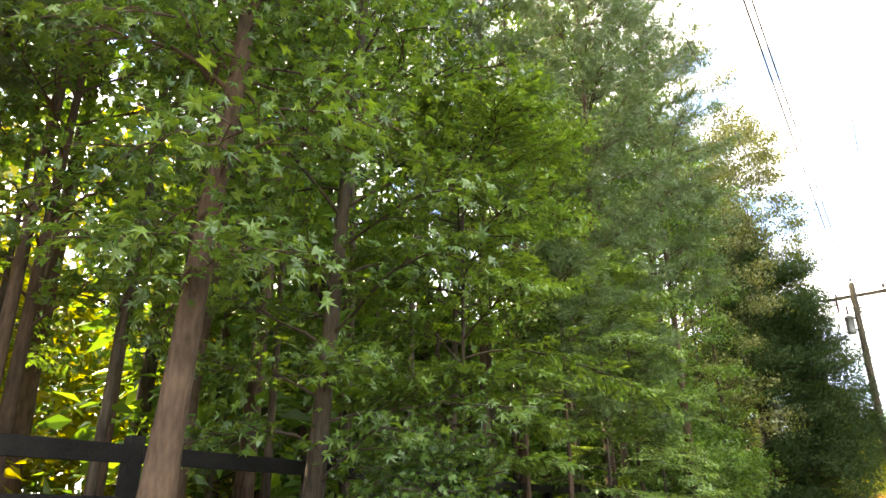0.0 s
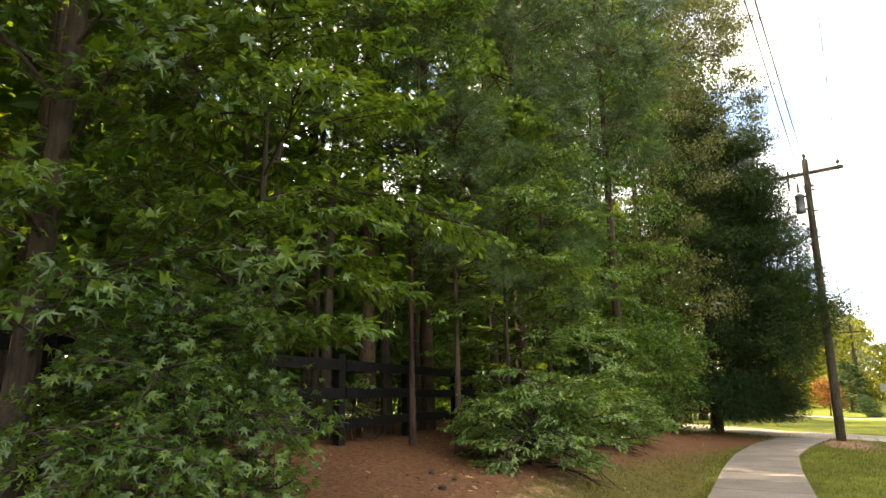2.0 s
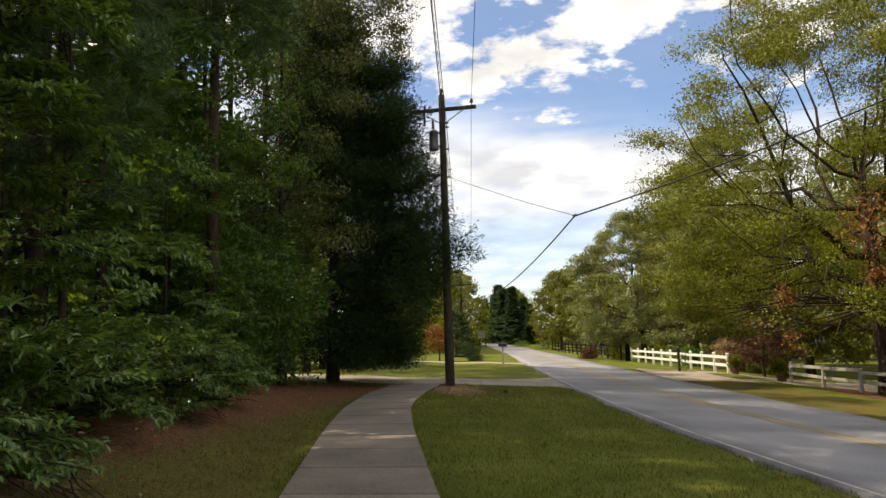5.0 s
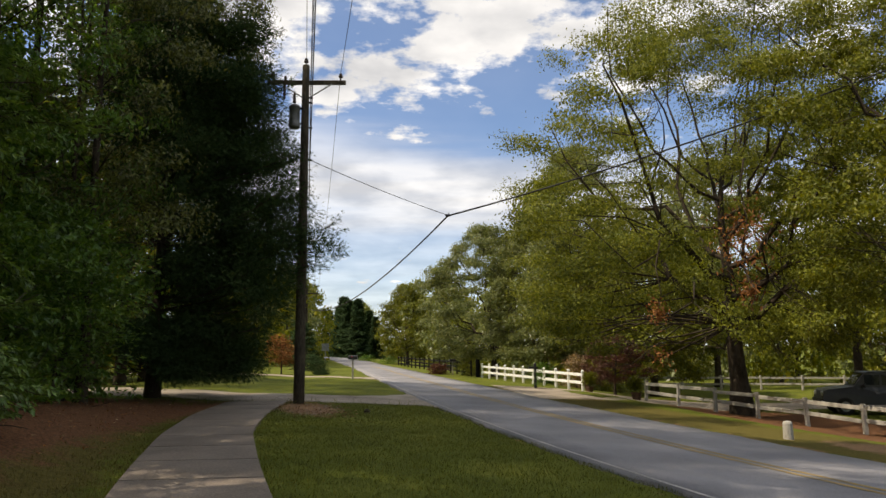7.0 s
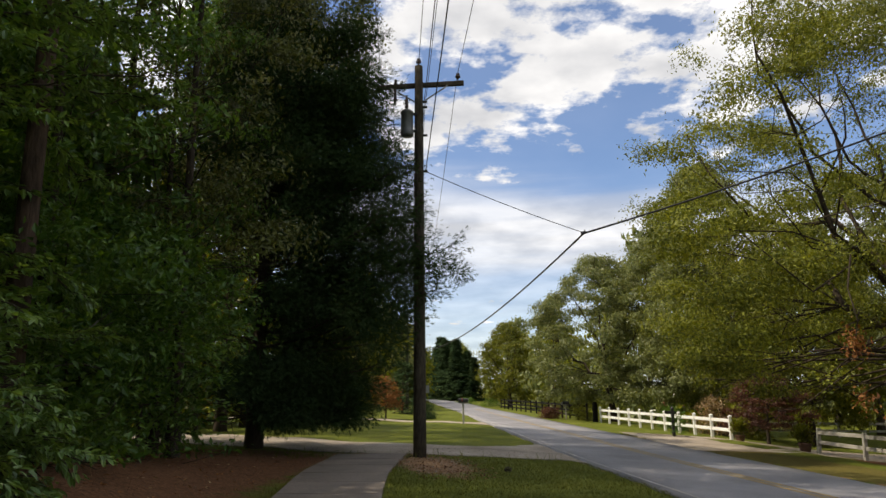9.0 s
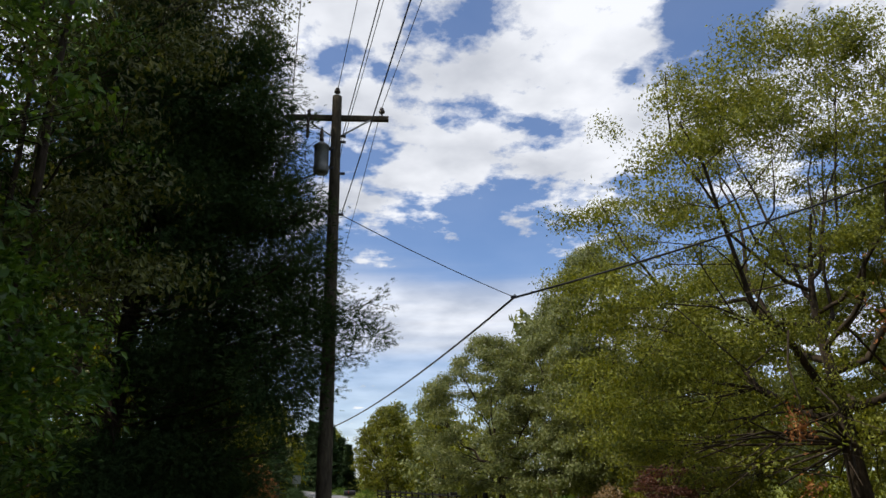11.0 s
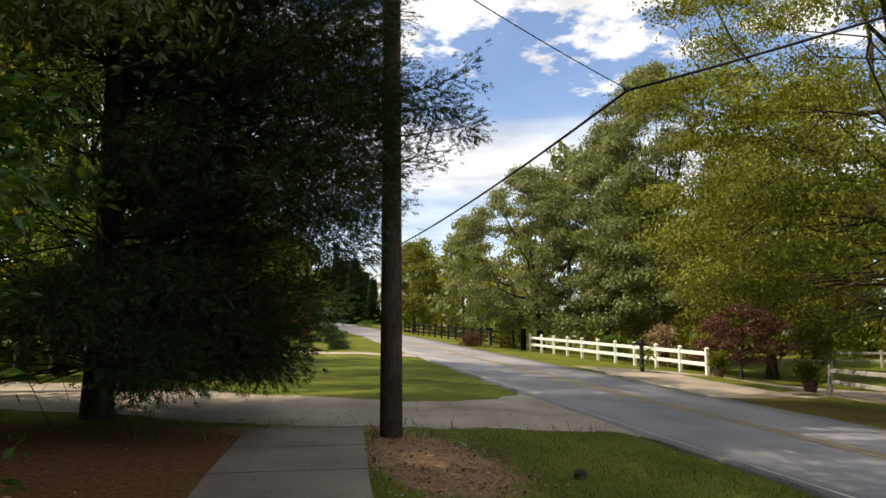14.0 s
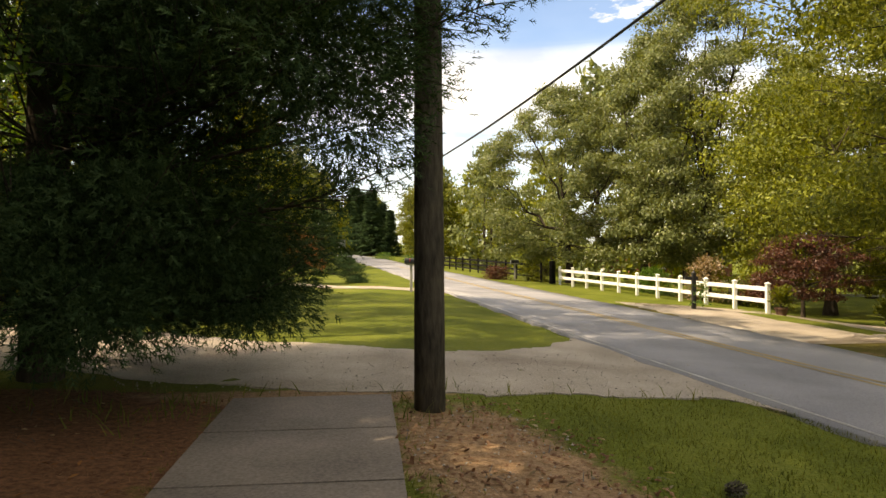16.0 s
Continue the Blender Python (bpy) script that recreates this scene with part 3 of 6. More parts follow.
def plant(name, place, label, category, grown, bark_mat, leaf_mat, size, shape, group="", flat=0.8, crown="crown", lowest=0.05, singles=0, single_axis=None, single_limbs=False, core=None, facing=False):
    rng, wood, pts, axes = grown
    keep = pts[:, 2] > lowest
    pts, axes = pts[keep], axes[keep]
    t = thing(name, place, label, category, group)
    wood.parts(bark_mat, t, single_limbs)
    if singles:
        # the outermost leaves towards the path are separate pieces
        order = np.argsort(-(pts @ np.array(single_axis)))
        pick, rest = order[: singles * 4 : 4], np.setdiff1d(np.arange(len(pts)), order[: singles * 4 : 4])
        one = mesh_np("leaf", shape[0] * size, shape[1], leaf_mat)
        for i in pick:
            ob = child("leaf", one, t)
            d = Vector(axes[i] + rng.normal(0, 0.35, 3)).normalized()
            nm = Vector((0, 0, 0.8)) + Vector(rng.normal(0, 0.45, 3))
            s = d.cross(nm).normalized()
            nm = s.cross(d)
            m3 = Matrix((s, d, nm)).transposed().to_4x4()
            ob.matrix_local = Matrix.Translation(Vector(pts[i])) @ m3 @ Matrix.Diagonal((*[rng.uniform(0.7, 1.3)] * 3, 1))
        pts, axes = pts[rest], axes[rest]
    lv, lf = leaves_np(rng, pts, axes, size, shape, flat, 0.35, facing)
    if core:
        # dense inner foliage: share of the reach, how many, how large
        inside = pts[np.hypot(pts[:, 0], pts[:, 1]) < core[3]]
        pick = inside[rng.choice(len(inside), core[1])]
        pick = np.column_stack([pick[:, :2] * core[0] * np.sqrt(rng.uniform(0.08, 1, core[1]))[:, None], pick[:, 2]])
        cv, cf = leaves_np(rng, pick, rng.normal(0, 0.7, pick.shape) + np.column_stack([pick[:, :2] * 0.2, np.full(len(pick), -0.2)]), core[2], SPRAY, 0.3)
        lv, lf = np.concatenate([lv, cv]), np.concatenate([lf, cf + len(lv)])
    child(crown, mesh_np(crown, lv, lf, leaf_mat), t)
    return t


# ---- plan of the ground ----
WALK_Y = (-40, -10, 0, 5, 10.5, 14, 19, 23, 27, 31, 300)
WALK_X = (11.0, 4.3, 2.2, 1.15, -0.22, -1.06, -2.19, -2.98, -3.4, -3.45, -3.45)
ROAD_Y = (-300, -40, 0, 17.5, 21.4, 28, 33, 38, 45, 55, 65, 80, 95, 110, 125, 140, 170, 220, 500)
ROAD_X = (60, 16.5, 6.9, 3.45, 2.95, 2.2, 1.6, 1.15, 0.62, -0.3, -1.1, -2.3, -3.8, -5.6, -8.2, -12.0, -22.5, -44, -190)
ROAD_W = 5.4


def walk_x(y):
    return sum(np.interp(y + 0.24 * k, WALK_Y, WALK_X) for k in range(-4, 5)) / 9


def road_x(y):
    return sum(np.interp(y + 1.5 * k, ROAD_Y, ROAD_X) for k in range(-3, 4)) / 7


def sstep(a, b, x):
    t = np.clip((x - a) / (b - a), 0, 1)
    return t * t * (3 - 2 * t)


def ground_z(x, y):
    """Level at the path, falling gently across the road, a bank under the wood that fades towards the drive."""
    u = x - walk_x(y)
    right = -0.05 * np.clip(u - 1, 0, 14) - 0.13 * np.clip(u - 14.3, 0, 5)
    fade = 1 - 0.8 * sstep(21, 31, y)
    bank = (0.62 * sstep(0.9, 3.4, -u) + 0.35 * sstep(3.2, 6.5, -u)) * fade
    return right + bank


def gz(x, y):
    return float(ground_z(np.float64(x), np.float64(y)))


def stepped(a, b, fine, lo, hi, grow_by=1.22):
    mid = list(np.arange(a, b + 1e-6, fine))
    d, out = fine, []
    x = b
    while x < hi:
        d *= grow_by
        x += d
        out.append(x)
    d, left, x = fine, [], a
    while x > lo:
        d *= grow_by
        x -= d
        left.append(x)
    return np.array(left[::-1] + mid + out)


gx, gy = stepped(-12, 12, 0.24, -700, 700), stepped(-4, 40, 0.24, -500, 1500)
GX, GY = np.meshgrid(gx, gy)
GZ = ground_z(GX, GY)
near_road = (GX > road_x(GY) - 0.1) & (GX < road_x(GY) + ROAD_W + 0.1)
on_walk = (np.abs(GX - walk_x(GY)) < 0.8) & (GY < 31)
GZ = GZ - 0.05 * near_road - 0.04 * on_walk
far = np.clip((GY - 100) / 400, 0, 1)
GZ = GZ + 6 * far
rngg = np.random.default_rng(5)
GZ = GZ + rngg.normal(0, 0.006, GZ.shape)
nx, ny = len(gx), len(gy)
ii = (np.arange(ny - 1)[:, None] * nx + np.arange(nx - 1)[None]).reshape(-1)
ground_me = mesh_np("ground", np.stack([GX, GY, GZ], -1).reshape(-1, 3), np.stack([ii, ii + 1, ii + nx + 1, ii + nx], -1), M_GROUND, True)
U = (GX - walk_x(GY)).reshape(-1)
YY, XX = GY.reshape(-1), GX.reshape(-1)
edge_out = np.interp(YY, (-5, 8, 12, 18, 24, 27, 31), (2.6, 2.6, 2.7, 1.95, 1.3, 0.85, 0.75))
straw = np.clip(0.5 + (-U - edge_out) * 0.62, 0, 1) * (1 - sstep(31.0, 32.0, YY))
mud = np.clip(1.15 - np.hypot((XX + 1.8 - 0.18 * (29 - YY)) / 1.15, (YY - 28.8) / 2.9), 0, 1)
mud = np.maximum(mud, np.clip(1.3 - np.hypot((XX + 3.6) / 2.2, (YY - 31.25) / 0.45), 0, 1))
mud = np.maximum(mud, 0.5 * np.clip(1.2 - np.abs(-U - edge_out + 0.1) / 0.55, 0, 1) * sstep(6.5, 9, YY) * (1 - sstep(12, 15, YY)))
mud = np.maximum(mud, np.clip(1 - np.hypot((XX - 10.2) / 1.6, (YY - 23.5) / 2.6), 0, 1))
mud = np.maximum(mud, np.clip(1 - np.abs(XX - road_x(YY) - ROAD_W - 0.2) / 0.7, 0, 1) * 0.45)
mud = np.maximum(mud, np.clip(1 - np.abs(XX - road_x(YY) + 0.15) / 0.35, 0, 1) * 0.5)
straw = np.maximum(straw, np.clip(2.2 - 2 * np.hypot((XX - 15.2) / 4.6, (YY - 33) / 9.5), 0, 1) * (XX > 8))
dry = np.clip(0.5 + (-U - 1.0) * 0.5, 0, 1) * (1 - sstep(30, 33, YY)) * (-U < 8)
dry = np.maximum(dry, 0.85 * np.clip(1.5 - np.abs(XX - road_x(YY) - ROAD_W - 1.5) / 1.5, 0, 1) * (XX > road_x(YY) + 3) * (YY < 48))
for nm, val in (("dry", dry), ("straw", straw), ("clay", np.clip(mud, 0, 1))):
    ground_me.attributes.new(nm, "FLOAT", "POINT").data.foreach_set("value", val.astype(np.float32))
tagged(new("ground", ground_me), "mown green lawn with a pine straw bank and bare clay", "ground", kind="structure")


def ribbon(left, right, ys, lift, across=6):
    """Strip lying on the ground between two edges given as functions of y."""
    v, f = [], []
    for y in ys:
        a, b = left(y), right(y)
        for k in range(across + 1):
            x = a + (b - a) * k / across
            v.append((x, y, gz(x, y) + lift + 6 * min(1, max(0, (y - 100) / 400))))
    n = across + 1
    for r in range(len(ys) - 1):
        for k in range(across):
            f.append((r * n + k, r * n + k + 1, r * n + n + k + 1, r * n + n + k))
    return v, f


ROAD_YS = list(np.arange(-40, 90, 0.5)) + list(np.arange(90, 400, 6))
rq = np.random.default_rng(11)
ragged = {round(y, 2): rq.normal(0, 0.05) for y in ROAD_YS}
v, f = ribbon(lambda y: road_x(y) + ragged.get(round(y, 2), 0), lambda y: road_x(y) + ROAD_W - ragged.get(round(y, 2), 0), ROAD_YS, 0.02)
base, rows = len(v), len(ROAD_YS)
for k in range(rows):
    for e in (0, 6):
        x, y, z = v[k * 7 + e]
        v.append((x, y, z - 0.14))
for k in range(rows - 1):
    a, b = base + 2 * k, k * 7
    f.append((b, b + 7, a + 2, a))
    f.append((b + 6, a + 1, a + 3, b + 13))
tagged(new("road", mesh_np("road", v, f, M_ASPHALT, True)), "two lane grey worn asphalt road", "road", kind="structure")
for off, nm in ((2.62, "centre_line"), (2.86, "centre_line")):
    v, f = ribbon(lambda y: road_x(y) + off, lambda y: road_x(y) + off + 0.10, ROAD_YS[:260], 0.026, 1)
    tagged(new(nm, mesh_np(nm, v, f, M_YELLOW)), "faded yellow painted centre line", "road marking", kind="structure")
v, f = ribbon(lambda y: road_x(y) + 0.15, lambda y: road_x(y) + 0.22, ROAD_YS[:260], 0.026, 1)
tagged(new("edge_line", mesh_np("edge_line", v, f, M_WHITELINE)), "worn white painted road edge line", "road marking", kind="structure")


def patch(name, outline, lift, mat, label, cell=0.12, wobble=0.035, seed=2):
    """Ragged-edged sheet on the ground inside a polygon, in small cells."""
    r = np.random.default_rng(seed)
    bm = bmesh.new()
    pts = []
    for (x0, y0), (x1, y1) in zip(outline, outline[1:] + outline[:1]):
        n = max(2, int(math.hypot(x1 - x0, y1 - y0) / cell))
        for k in range(n):
            q = 2.1 * (x0 + (x1 - x0) * k / n) + 1.7 * (y0 + (y1 - y0) * k / n)
            pts.append((x0 + (x1 - x0) * k / n + r.normal(0, wobble) + 0.07 * math.sin(2.3 * q), y0 + (y1 - y0) * k / n + r.normal(0, wobble) + 0.08 * math.sin(1.7 * q + 1)))
    face = bm.faces.new([bm.verts.new((x, y, 0)) for x, y in pts])
    bmesh.ops.triangulate(bm, faces=[face])
    bmesh.ops.subdivide_edges(bm, edges=[e for e in bm.edges if e.calc_length() > 1.2], cuts=3, use_grid_fill=True)
    bmesh.ops.triangulate(bm, faces=bm.faces[:])
    for v in bm.verts:
        v.co.z = gz(v.co.x, v.co.y) + lift
    rim = bmesh.ops.extrude_edge_only(bm, edges=[e for e in bm.edges if e.is_boundary])
    for v in rim["geom"]:
        if isinstance(v, bmesh.types.BMVert):
            v.co.z -= 0.06
    me = bpy.data.meshes.new(name)
    bm.to_mesh(me)
    bm.free()
    me.materials.append(mat)
    return tagged(new(name, me), label, "driveway", kind="structure")


patch("driveway_west", [(1.95, 30.3), (1.5, 31.3), (0.2, 31.35), (-2.6, 31.3), (-4.6, 31.9), (-9, 33.1), (-26, 38), (-26, 43), (-8, 36.9), (-4.3, 35.7), (-1.7, 34.5), (0.0, 35.2), (1.1, 36.6), (1.4, 37.6)], 0.015, M_GRAVEL, "pale gravel driveway crossing the end of the footpath")
patch("driveway_east", [(6.3, 37.2), (7.4, 38.2), (9.6, 39.6), (11.4, 40.3), (13.2, 41.6), (27, 40.2), (27, 44.0), (14.2, 45.3), (11.6, 45.2), (7.2, 46.9), (6.5, 49)], 0.015, M_GRAVEL, "pale gravel driveway opening off the road", seed=4)
patch("driveway_north", [(0.0, 50.6), (-1.6, 51.4), (-6, 52.9), (-20, 57), (-20, 59.6), (-6, 54.9), (-1.6, 53.1), (-0.15, 53.6)], 0.015, M_GRAVEL, "pale driveway crossing the far lawn", seed=6)

# ---- fences ----
def board_between(a, b, size, bevel=0.006):
    """Board from a to b, size = (thickness, height)."""
    a, b = Vector(a), Vector(b)
    d = b - a
    turn = d.to_track_quat("X", "Z").to_matrix().to_4x4()
    return box((d.length, size[0], size[1]), (a + b) / 2, bevel, turn)


def rail_fence(name, label, posts, post_h, post_w, rails, rail_size, mat, cap=0.0, group="", jitter=0.0, seed=1, side=0.0):
    r = random.Random(seed)
    f = thing(name, (posts[0][0], posts[0][1], gz(*posts[0])), label, "fence", group)
    inv = Matrix.Translation(f.location).inverted()
    tops = []
    for x, y in posts:
        z = gz(x, y)
        lean = Euler((r.gauss(0, jitter), r.gauss(0, jitter), 0)).to_matrix().to_4x4()
        bm = box((post_w, post_w, post_h + 0.3), (0, 0, post_h / 2 - 0.15), 0.008)
        if cap:
            add_box(bm, (post_w + cap, post_w + cap, 0.025), (0, 0, post_h + 0.012), 0.005)
            g = bmesh.ops.create_cone(bm, cap_ends=True, segments=4, radius1=(post_w + cap * 0.8) * 0.7, radius2=0.01, depth=0.05, matrix=Matrix.Translation((0, 0, post_h + 0.05)) @ Matrix.Rotation(math.pi / 4, 4, "Z"))
        bm.transform(Matrix.Translation((x, y, z)) @ lean)
        bm.transform(inv)
        part("post", bm, mat, f)
        tops.append(Vector((x, y, z)))
    for a, b in zip(tops, tops[1:]):
        for h in rails:
            d = (b - a).normalized()
            off = Vector((d.y, -d.x, 0)) * side
            bm = board_between(a + off + d * post_w * 0.4 + Vector((0, 0, h + r.gauss(0, jitter * 0.6))), b + off - d * post_w * 0.4 + Vector((0, 0, h + r.gauss(0, jitter * 0.6))), rail_size)
            bm.transform(inv)
            part("rail", bm, mat, f)
    return f


def along(p, q, n):
    return [(p[0] + (q[0] - p[0]) * k / n, p[1] + (q[1] - p[1]) * k / n) for k in range(n + 1)]


rail_fence("white_fence", "bright white vinyl two rail fence beside the road", along((8.1, 63.0), (10.88, 46.1), 10), 1.02, 0.13, (0.42, 0.84), (0.045, 0.15), M_WHITE, cap=0.03)
rail_fence("old_fence", "weathered grey white two rail wooden fence", along((12.25, 40.95), (16.7, 27.0), 7), 0.96, 0.125, (0.42, 0.82), (0.04, 0.135), M_GREYWOOD, jitter=0.03, seed=8)
rail_fence("yard_fence", "grey white two rail fence across the shaded yard", along((17.0, 60.0), (36, 52.0), 8), 1.0, 0.12, (0.4, 0.82), (0.04, 0.13), M_GREYWOOD, jitter=0.02, seed=9)
rail_fence("dark_fence", "black stained board fence beyond the white fence", along((7.6, 65.6), (6.4, 75.0), 4) + along((6.1, 77.4), (2.9, 103.0), 10), 1.25, 0.13, (0.3, 0.66, 1.05), (0.035, 0.14), M_BLACKWOOD, seed=10)
rail_fence("wood_fence", "black stained three board fence inside the wood", [(walk_x(y) - 6.0 - 0.15 * math.sin(y), float(y)) for y in np.arange(-9, 30, 2.4)], 1.35, 0.14, (0.32, 0.75, 1.18), (0.035, 0.16), M_BLACKWOOD, jitter=0.012, seed=12, side=0.08)

stub = thing("marker_post", (9.1, 24.9, gz(9.1, 24.9)), "short stout white painted marker post", "post")
part("post_body", lathe([(0.105, -0.1), (0.11, 0.0), (0.1, 0.34), (0.085, 0.38), (0.03, 0.4)], 12), M_GREYWOOD, stub)


# ---- utility pole and wires ----
def utility_pole(place, top, arm_z, label, near=True, rz=0.0):
    p = thing("utility_pole", place, label, "utility pole", rz=rz)
    rows = [(0.165 - 0.055 * k / 10, -0.3 + (top + 0.3) * k / 10) for k in range(11)]
    part("shaft", lathe(rows + [(0.07, top + 0.03)], 14), M_POLE, p, smooth=True)
    arm = part("crossarm", box((2.42, 0.1, 0.125), (0, 0.16, arm_z), 0.008), M_POLE, p)
    for sx in (-1, 1):
        part("brace", board_between((sx * 0.78, 0.1, arm_z - 0.07), (sx * 0.1, 0.08, arm_z - 0.52), (0.012, 0.04), 0.002), M_STEEL, p)
        ins = lathe([(0.018, 0), (0.02, 0.1), (0.07, 0.11), (0.075, 0.14), (0.045, 0.16), (0.06, 0.18), (0.04, 0.235), (0.015, 0.25)], 12)
        ins.transform(Matrix.Translation((sx * 1.05, 0.16, arm_z + 0.06)))
        part("insulator", ins, M_PORCELAIN, p, smooth=True)
    ins = lathe([(0.018, 0), (0.02, 0.1), (0.07, 0.11), (0.075, 0.14), (0.045, 0.16), (0.06, 0.18), (0.04, 0.235), (0.015, 0.25)], 12)
    ins.transform(Matrix.Translation((0, 0, top)))
    part("insulator", ins, M_PORCELAIN, p, smooth=True)
    return p


pole = utility_pole((-2.2, 30.5, 0.0), 10.2, 9.72, "tall weathered wooden utility pole with crossarm and transformer", rz=-4)
tf = lathe([(0.155, 8.16), (0.175, 8.19), (0.175, 8.3), (0.165, 8.32), (0.165, 8.78), (0.18, 8.79), (0.18, 8.83), (0.1, 8.9), (0.03, 8.93)], 20)
tf.transform(Matrix.Translation((-0.30, -0.12, 0)))
can = part("transformer", tf, M_CAN, pole, "grey steel transformer can", smooth=True)
for nm, prof, at, mt in (("bushing", [(0.05, 8.96), (0.055, 9.02), (0.035, 9.05), (0.055, 9.09), (0.035, 9.12), (0.05, 9.16), (0.03, 9.24), (0.02, 9.3)], (-0.31, -0.13), M_PORCELAIN),
                         ("fuse_cutout", [(0.02, 9.14), (0.045, 9.18), (0.03, 9.24), (0.05, 9.3), (0.03, 9.37), (0.05, 9.43), (0.03, 9.5), (0.04, 9.58), (0.015, 9.68)], (-0.66, 0.07), M_PORCELAIN),
                         ("arrester", [(0.03, 9.78), (0.05, 9.81), (0.035, 9.86), (0.05, 9.9), (0.02, 9.94)], (-0.66, 0.16), M_PORCELAIN)):
    bm = lathe(prof, 10)
    bm.transform(Matrix.Translation((at[0], at[1], 0)))
    part(nm, bm, mt, pole, smooth=True)
for z in (8.3, 8.78):
    part("bracket", box((0.2, 0.05, 0.07), (-0.12, -0.1, z), 0.006), M_DARKMETAL, pole)
for z, sx in ((9.15, 1), (9.0, 1), (8.2, 1), (7.2, 1), (7.28, -1)):
    part("cable_clamp", box((0.14, 0.06, 0.05), (0.16 * sx, -0.02, z), 0.006), M_DARKMETAL, pole)
far_pole = utility_pole((-7.0, 80.0, 0.0), 8.1, 7.4, "distant wooden utility pole beside the road", rz=-4)
back_pole = utility_pole((2.7, -17.0, gz(2.7, -17)), 10.3, 9.7, "wooden utility pole further back along the path", rz=-4)


def cable(name, pts, sag, r, label, mat=None):
    """Hanging cable through the points, with a sag for each span."""
    h = Heap()
    line = []
    for k, (a, b) in enumerate(zip(pts, pts[1:])):
        a, b = np.array(a, float), np.array(b, float)
        for t in np.linspace(0, 1, 25)[(1 if k else 0):]:
            line.append(a + (b - a) * t - np.array((0, 0, 4 * sag[k] * t * (1 - t))))
    h.add(*tube_np(np.array(line), np.full(len(line), r), 6))
    return tagged(new(name, h.mesh(name, mat or M_CABLE, True)), label, "cable", "overhead wires")


for off, z0, zb, zf in ((-1.05, 10.0, 9.95, 7.65), (1.05, 10.0, 9.95, 7.65), (0.0, 10.43, 10.55, 8.35)):
    cable("power_line", [(2.7 + off, -17.1, zb), (-2.2 + off, 30.6, z0), (-7 + off, 79.9, zf)], (1.0, 0.9), 0.008, "thin black overhead power line strung between poles")
cable("neutral_line", [(2.85, -17, 9.0), (-2.05, 30.45, 9.15), (-6.9, 80, 6.9)], (1.0, 0.9), 0.010, "black overhead neutral line clamped to the pole")
cable("service_line", [(2.87, -17, 8.8), (-2.03, 30.45, 9.0), (-6.9, 80, 6.7)], (1.1, 1.0), 0.007, "thin black overhead service line")
cable("telephone_line", [(2.9, -17, 7.6), (-2.02, 30.45, 7.2)], (0.5,), 0.011, "black telephone cable between poles")
cable("guy_line", [(-2.05, 30.45, 7.2), (2.38, 32.63, 5.97)], (0.06,), 0.010, "taut tie cable from the pole to the span wire")
cable("span_line", [(23.0, 27.5, 12.9), (2.38, 32.63, 5.95), (-6.9, 80, 5.9)], (0.5, 1.3), 0.029, "thick black cable crossing over the road")
clamp = thing("cable_clamp", (2.38, 32.63, 5.97), "small black clamp joining the tie cable and the thick cable", "clamp")
part("clamp_body", box((0.16, 0.06, 0.07), (0, 0, 0), 0.01), M_DARKMETAL, clamp)
part("bolt", cone(0.018, 0.018, 0.12, (0.03, 0, 0.02), 8), M_STEEL, clamp)
cable("drop_line", [(-2.45, 30.35, 8.25), (-3.3, 30.6, 7.95), (-12, 36, 6.0)], (0.05, 0.3), 0.012, "black service drop leading to the wood")
cable("drop_line", [(-2.35, 30.5, 7.28), (-14, 34, 4.5)], (0.5,), 0.010, "thin black service drop leading to the wood")
cable("jumper_wire", [(-2.62, 30.3, 8.9), (-2.86, 30.2, 8.6), (-2.85, 30.2, 8.35), (-2.6, 30.3, 8.22), (-2.3, 30.4, 8.3)], (-0.02, 0.0, 0.04, 0.1), 0.009, "curled black jumper wire below the transformer")
cable("jumper_wire", [(-2.86, 30.28, 9.3), (-2.58, 30.32, 9.25)], (0.05,), 0.007, "short jumper wire to the transformer bushing")


# ---- trees of the wood, near ones first ----
def cone_profile(r, top=0.12, low=0.75):
    return lambda t: r * (low + (1 - low) * min(1, t * 5)) * (1 - t) ** 0.75 + top * r


def round_profile(r):
    return lambda t: r * (0.35 + 0.65 * math.sin(math.pi * min(1, 0.12 + 0.85 * t)) ** 0.8)


def column_profile(r):
    return lambda t: r * (0.75 + 0.25 * math.sin(math.pi * t)) * (1.0 if t < 0.7 else max(0.15, 1 - (t - 0.7) * 2.9))


def at(x, y):
    return (x, y, gz(x, y) - 0.02)


def bulge(r, low=0.8, shoulder=0.6, tip=0.12):
    """Radius up a crown: full from the bottom, narrowing above the shoulder."""
    return lambda t: r * (low + (1 - low) * min(1.0, t / 0.25)) * (1.0 if t < shoulder else max(tip, 1 - ((t - shoulder) / (1 - shoulder)) ** 1.6 * (1 - tip)))


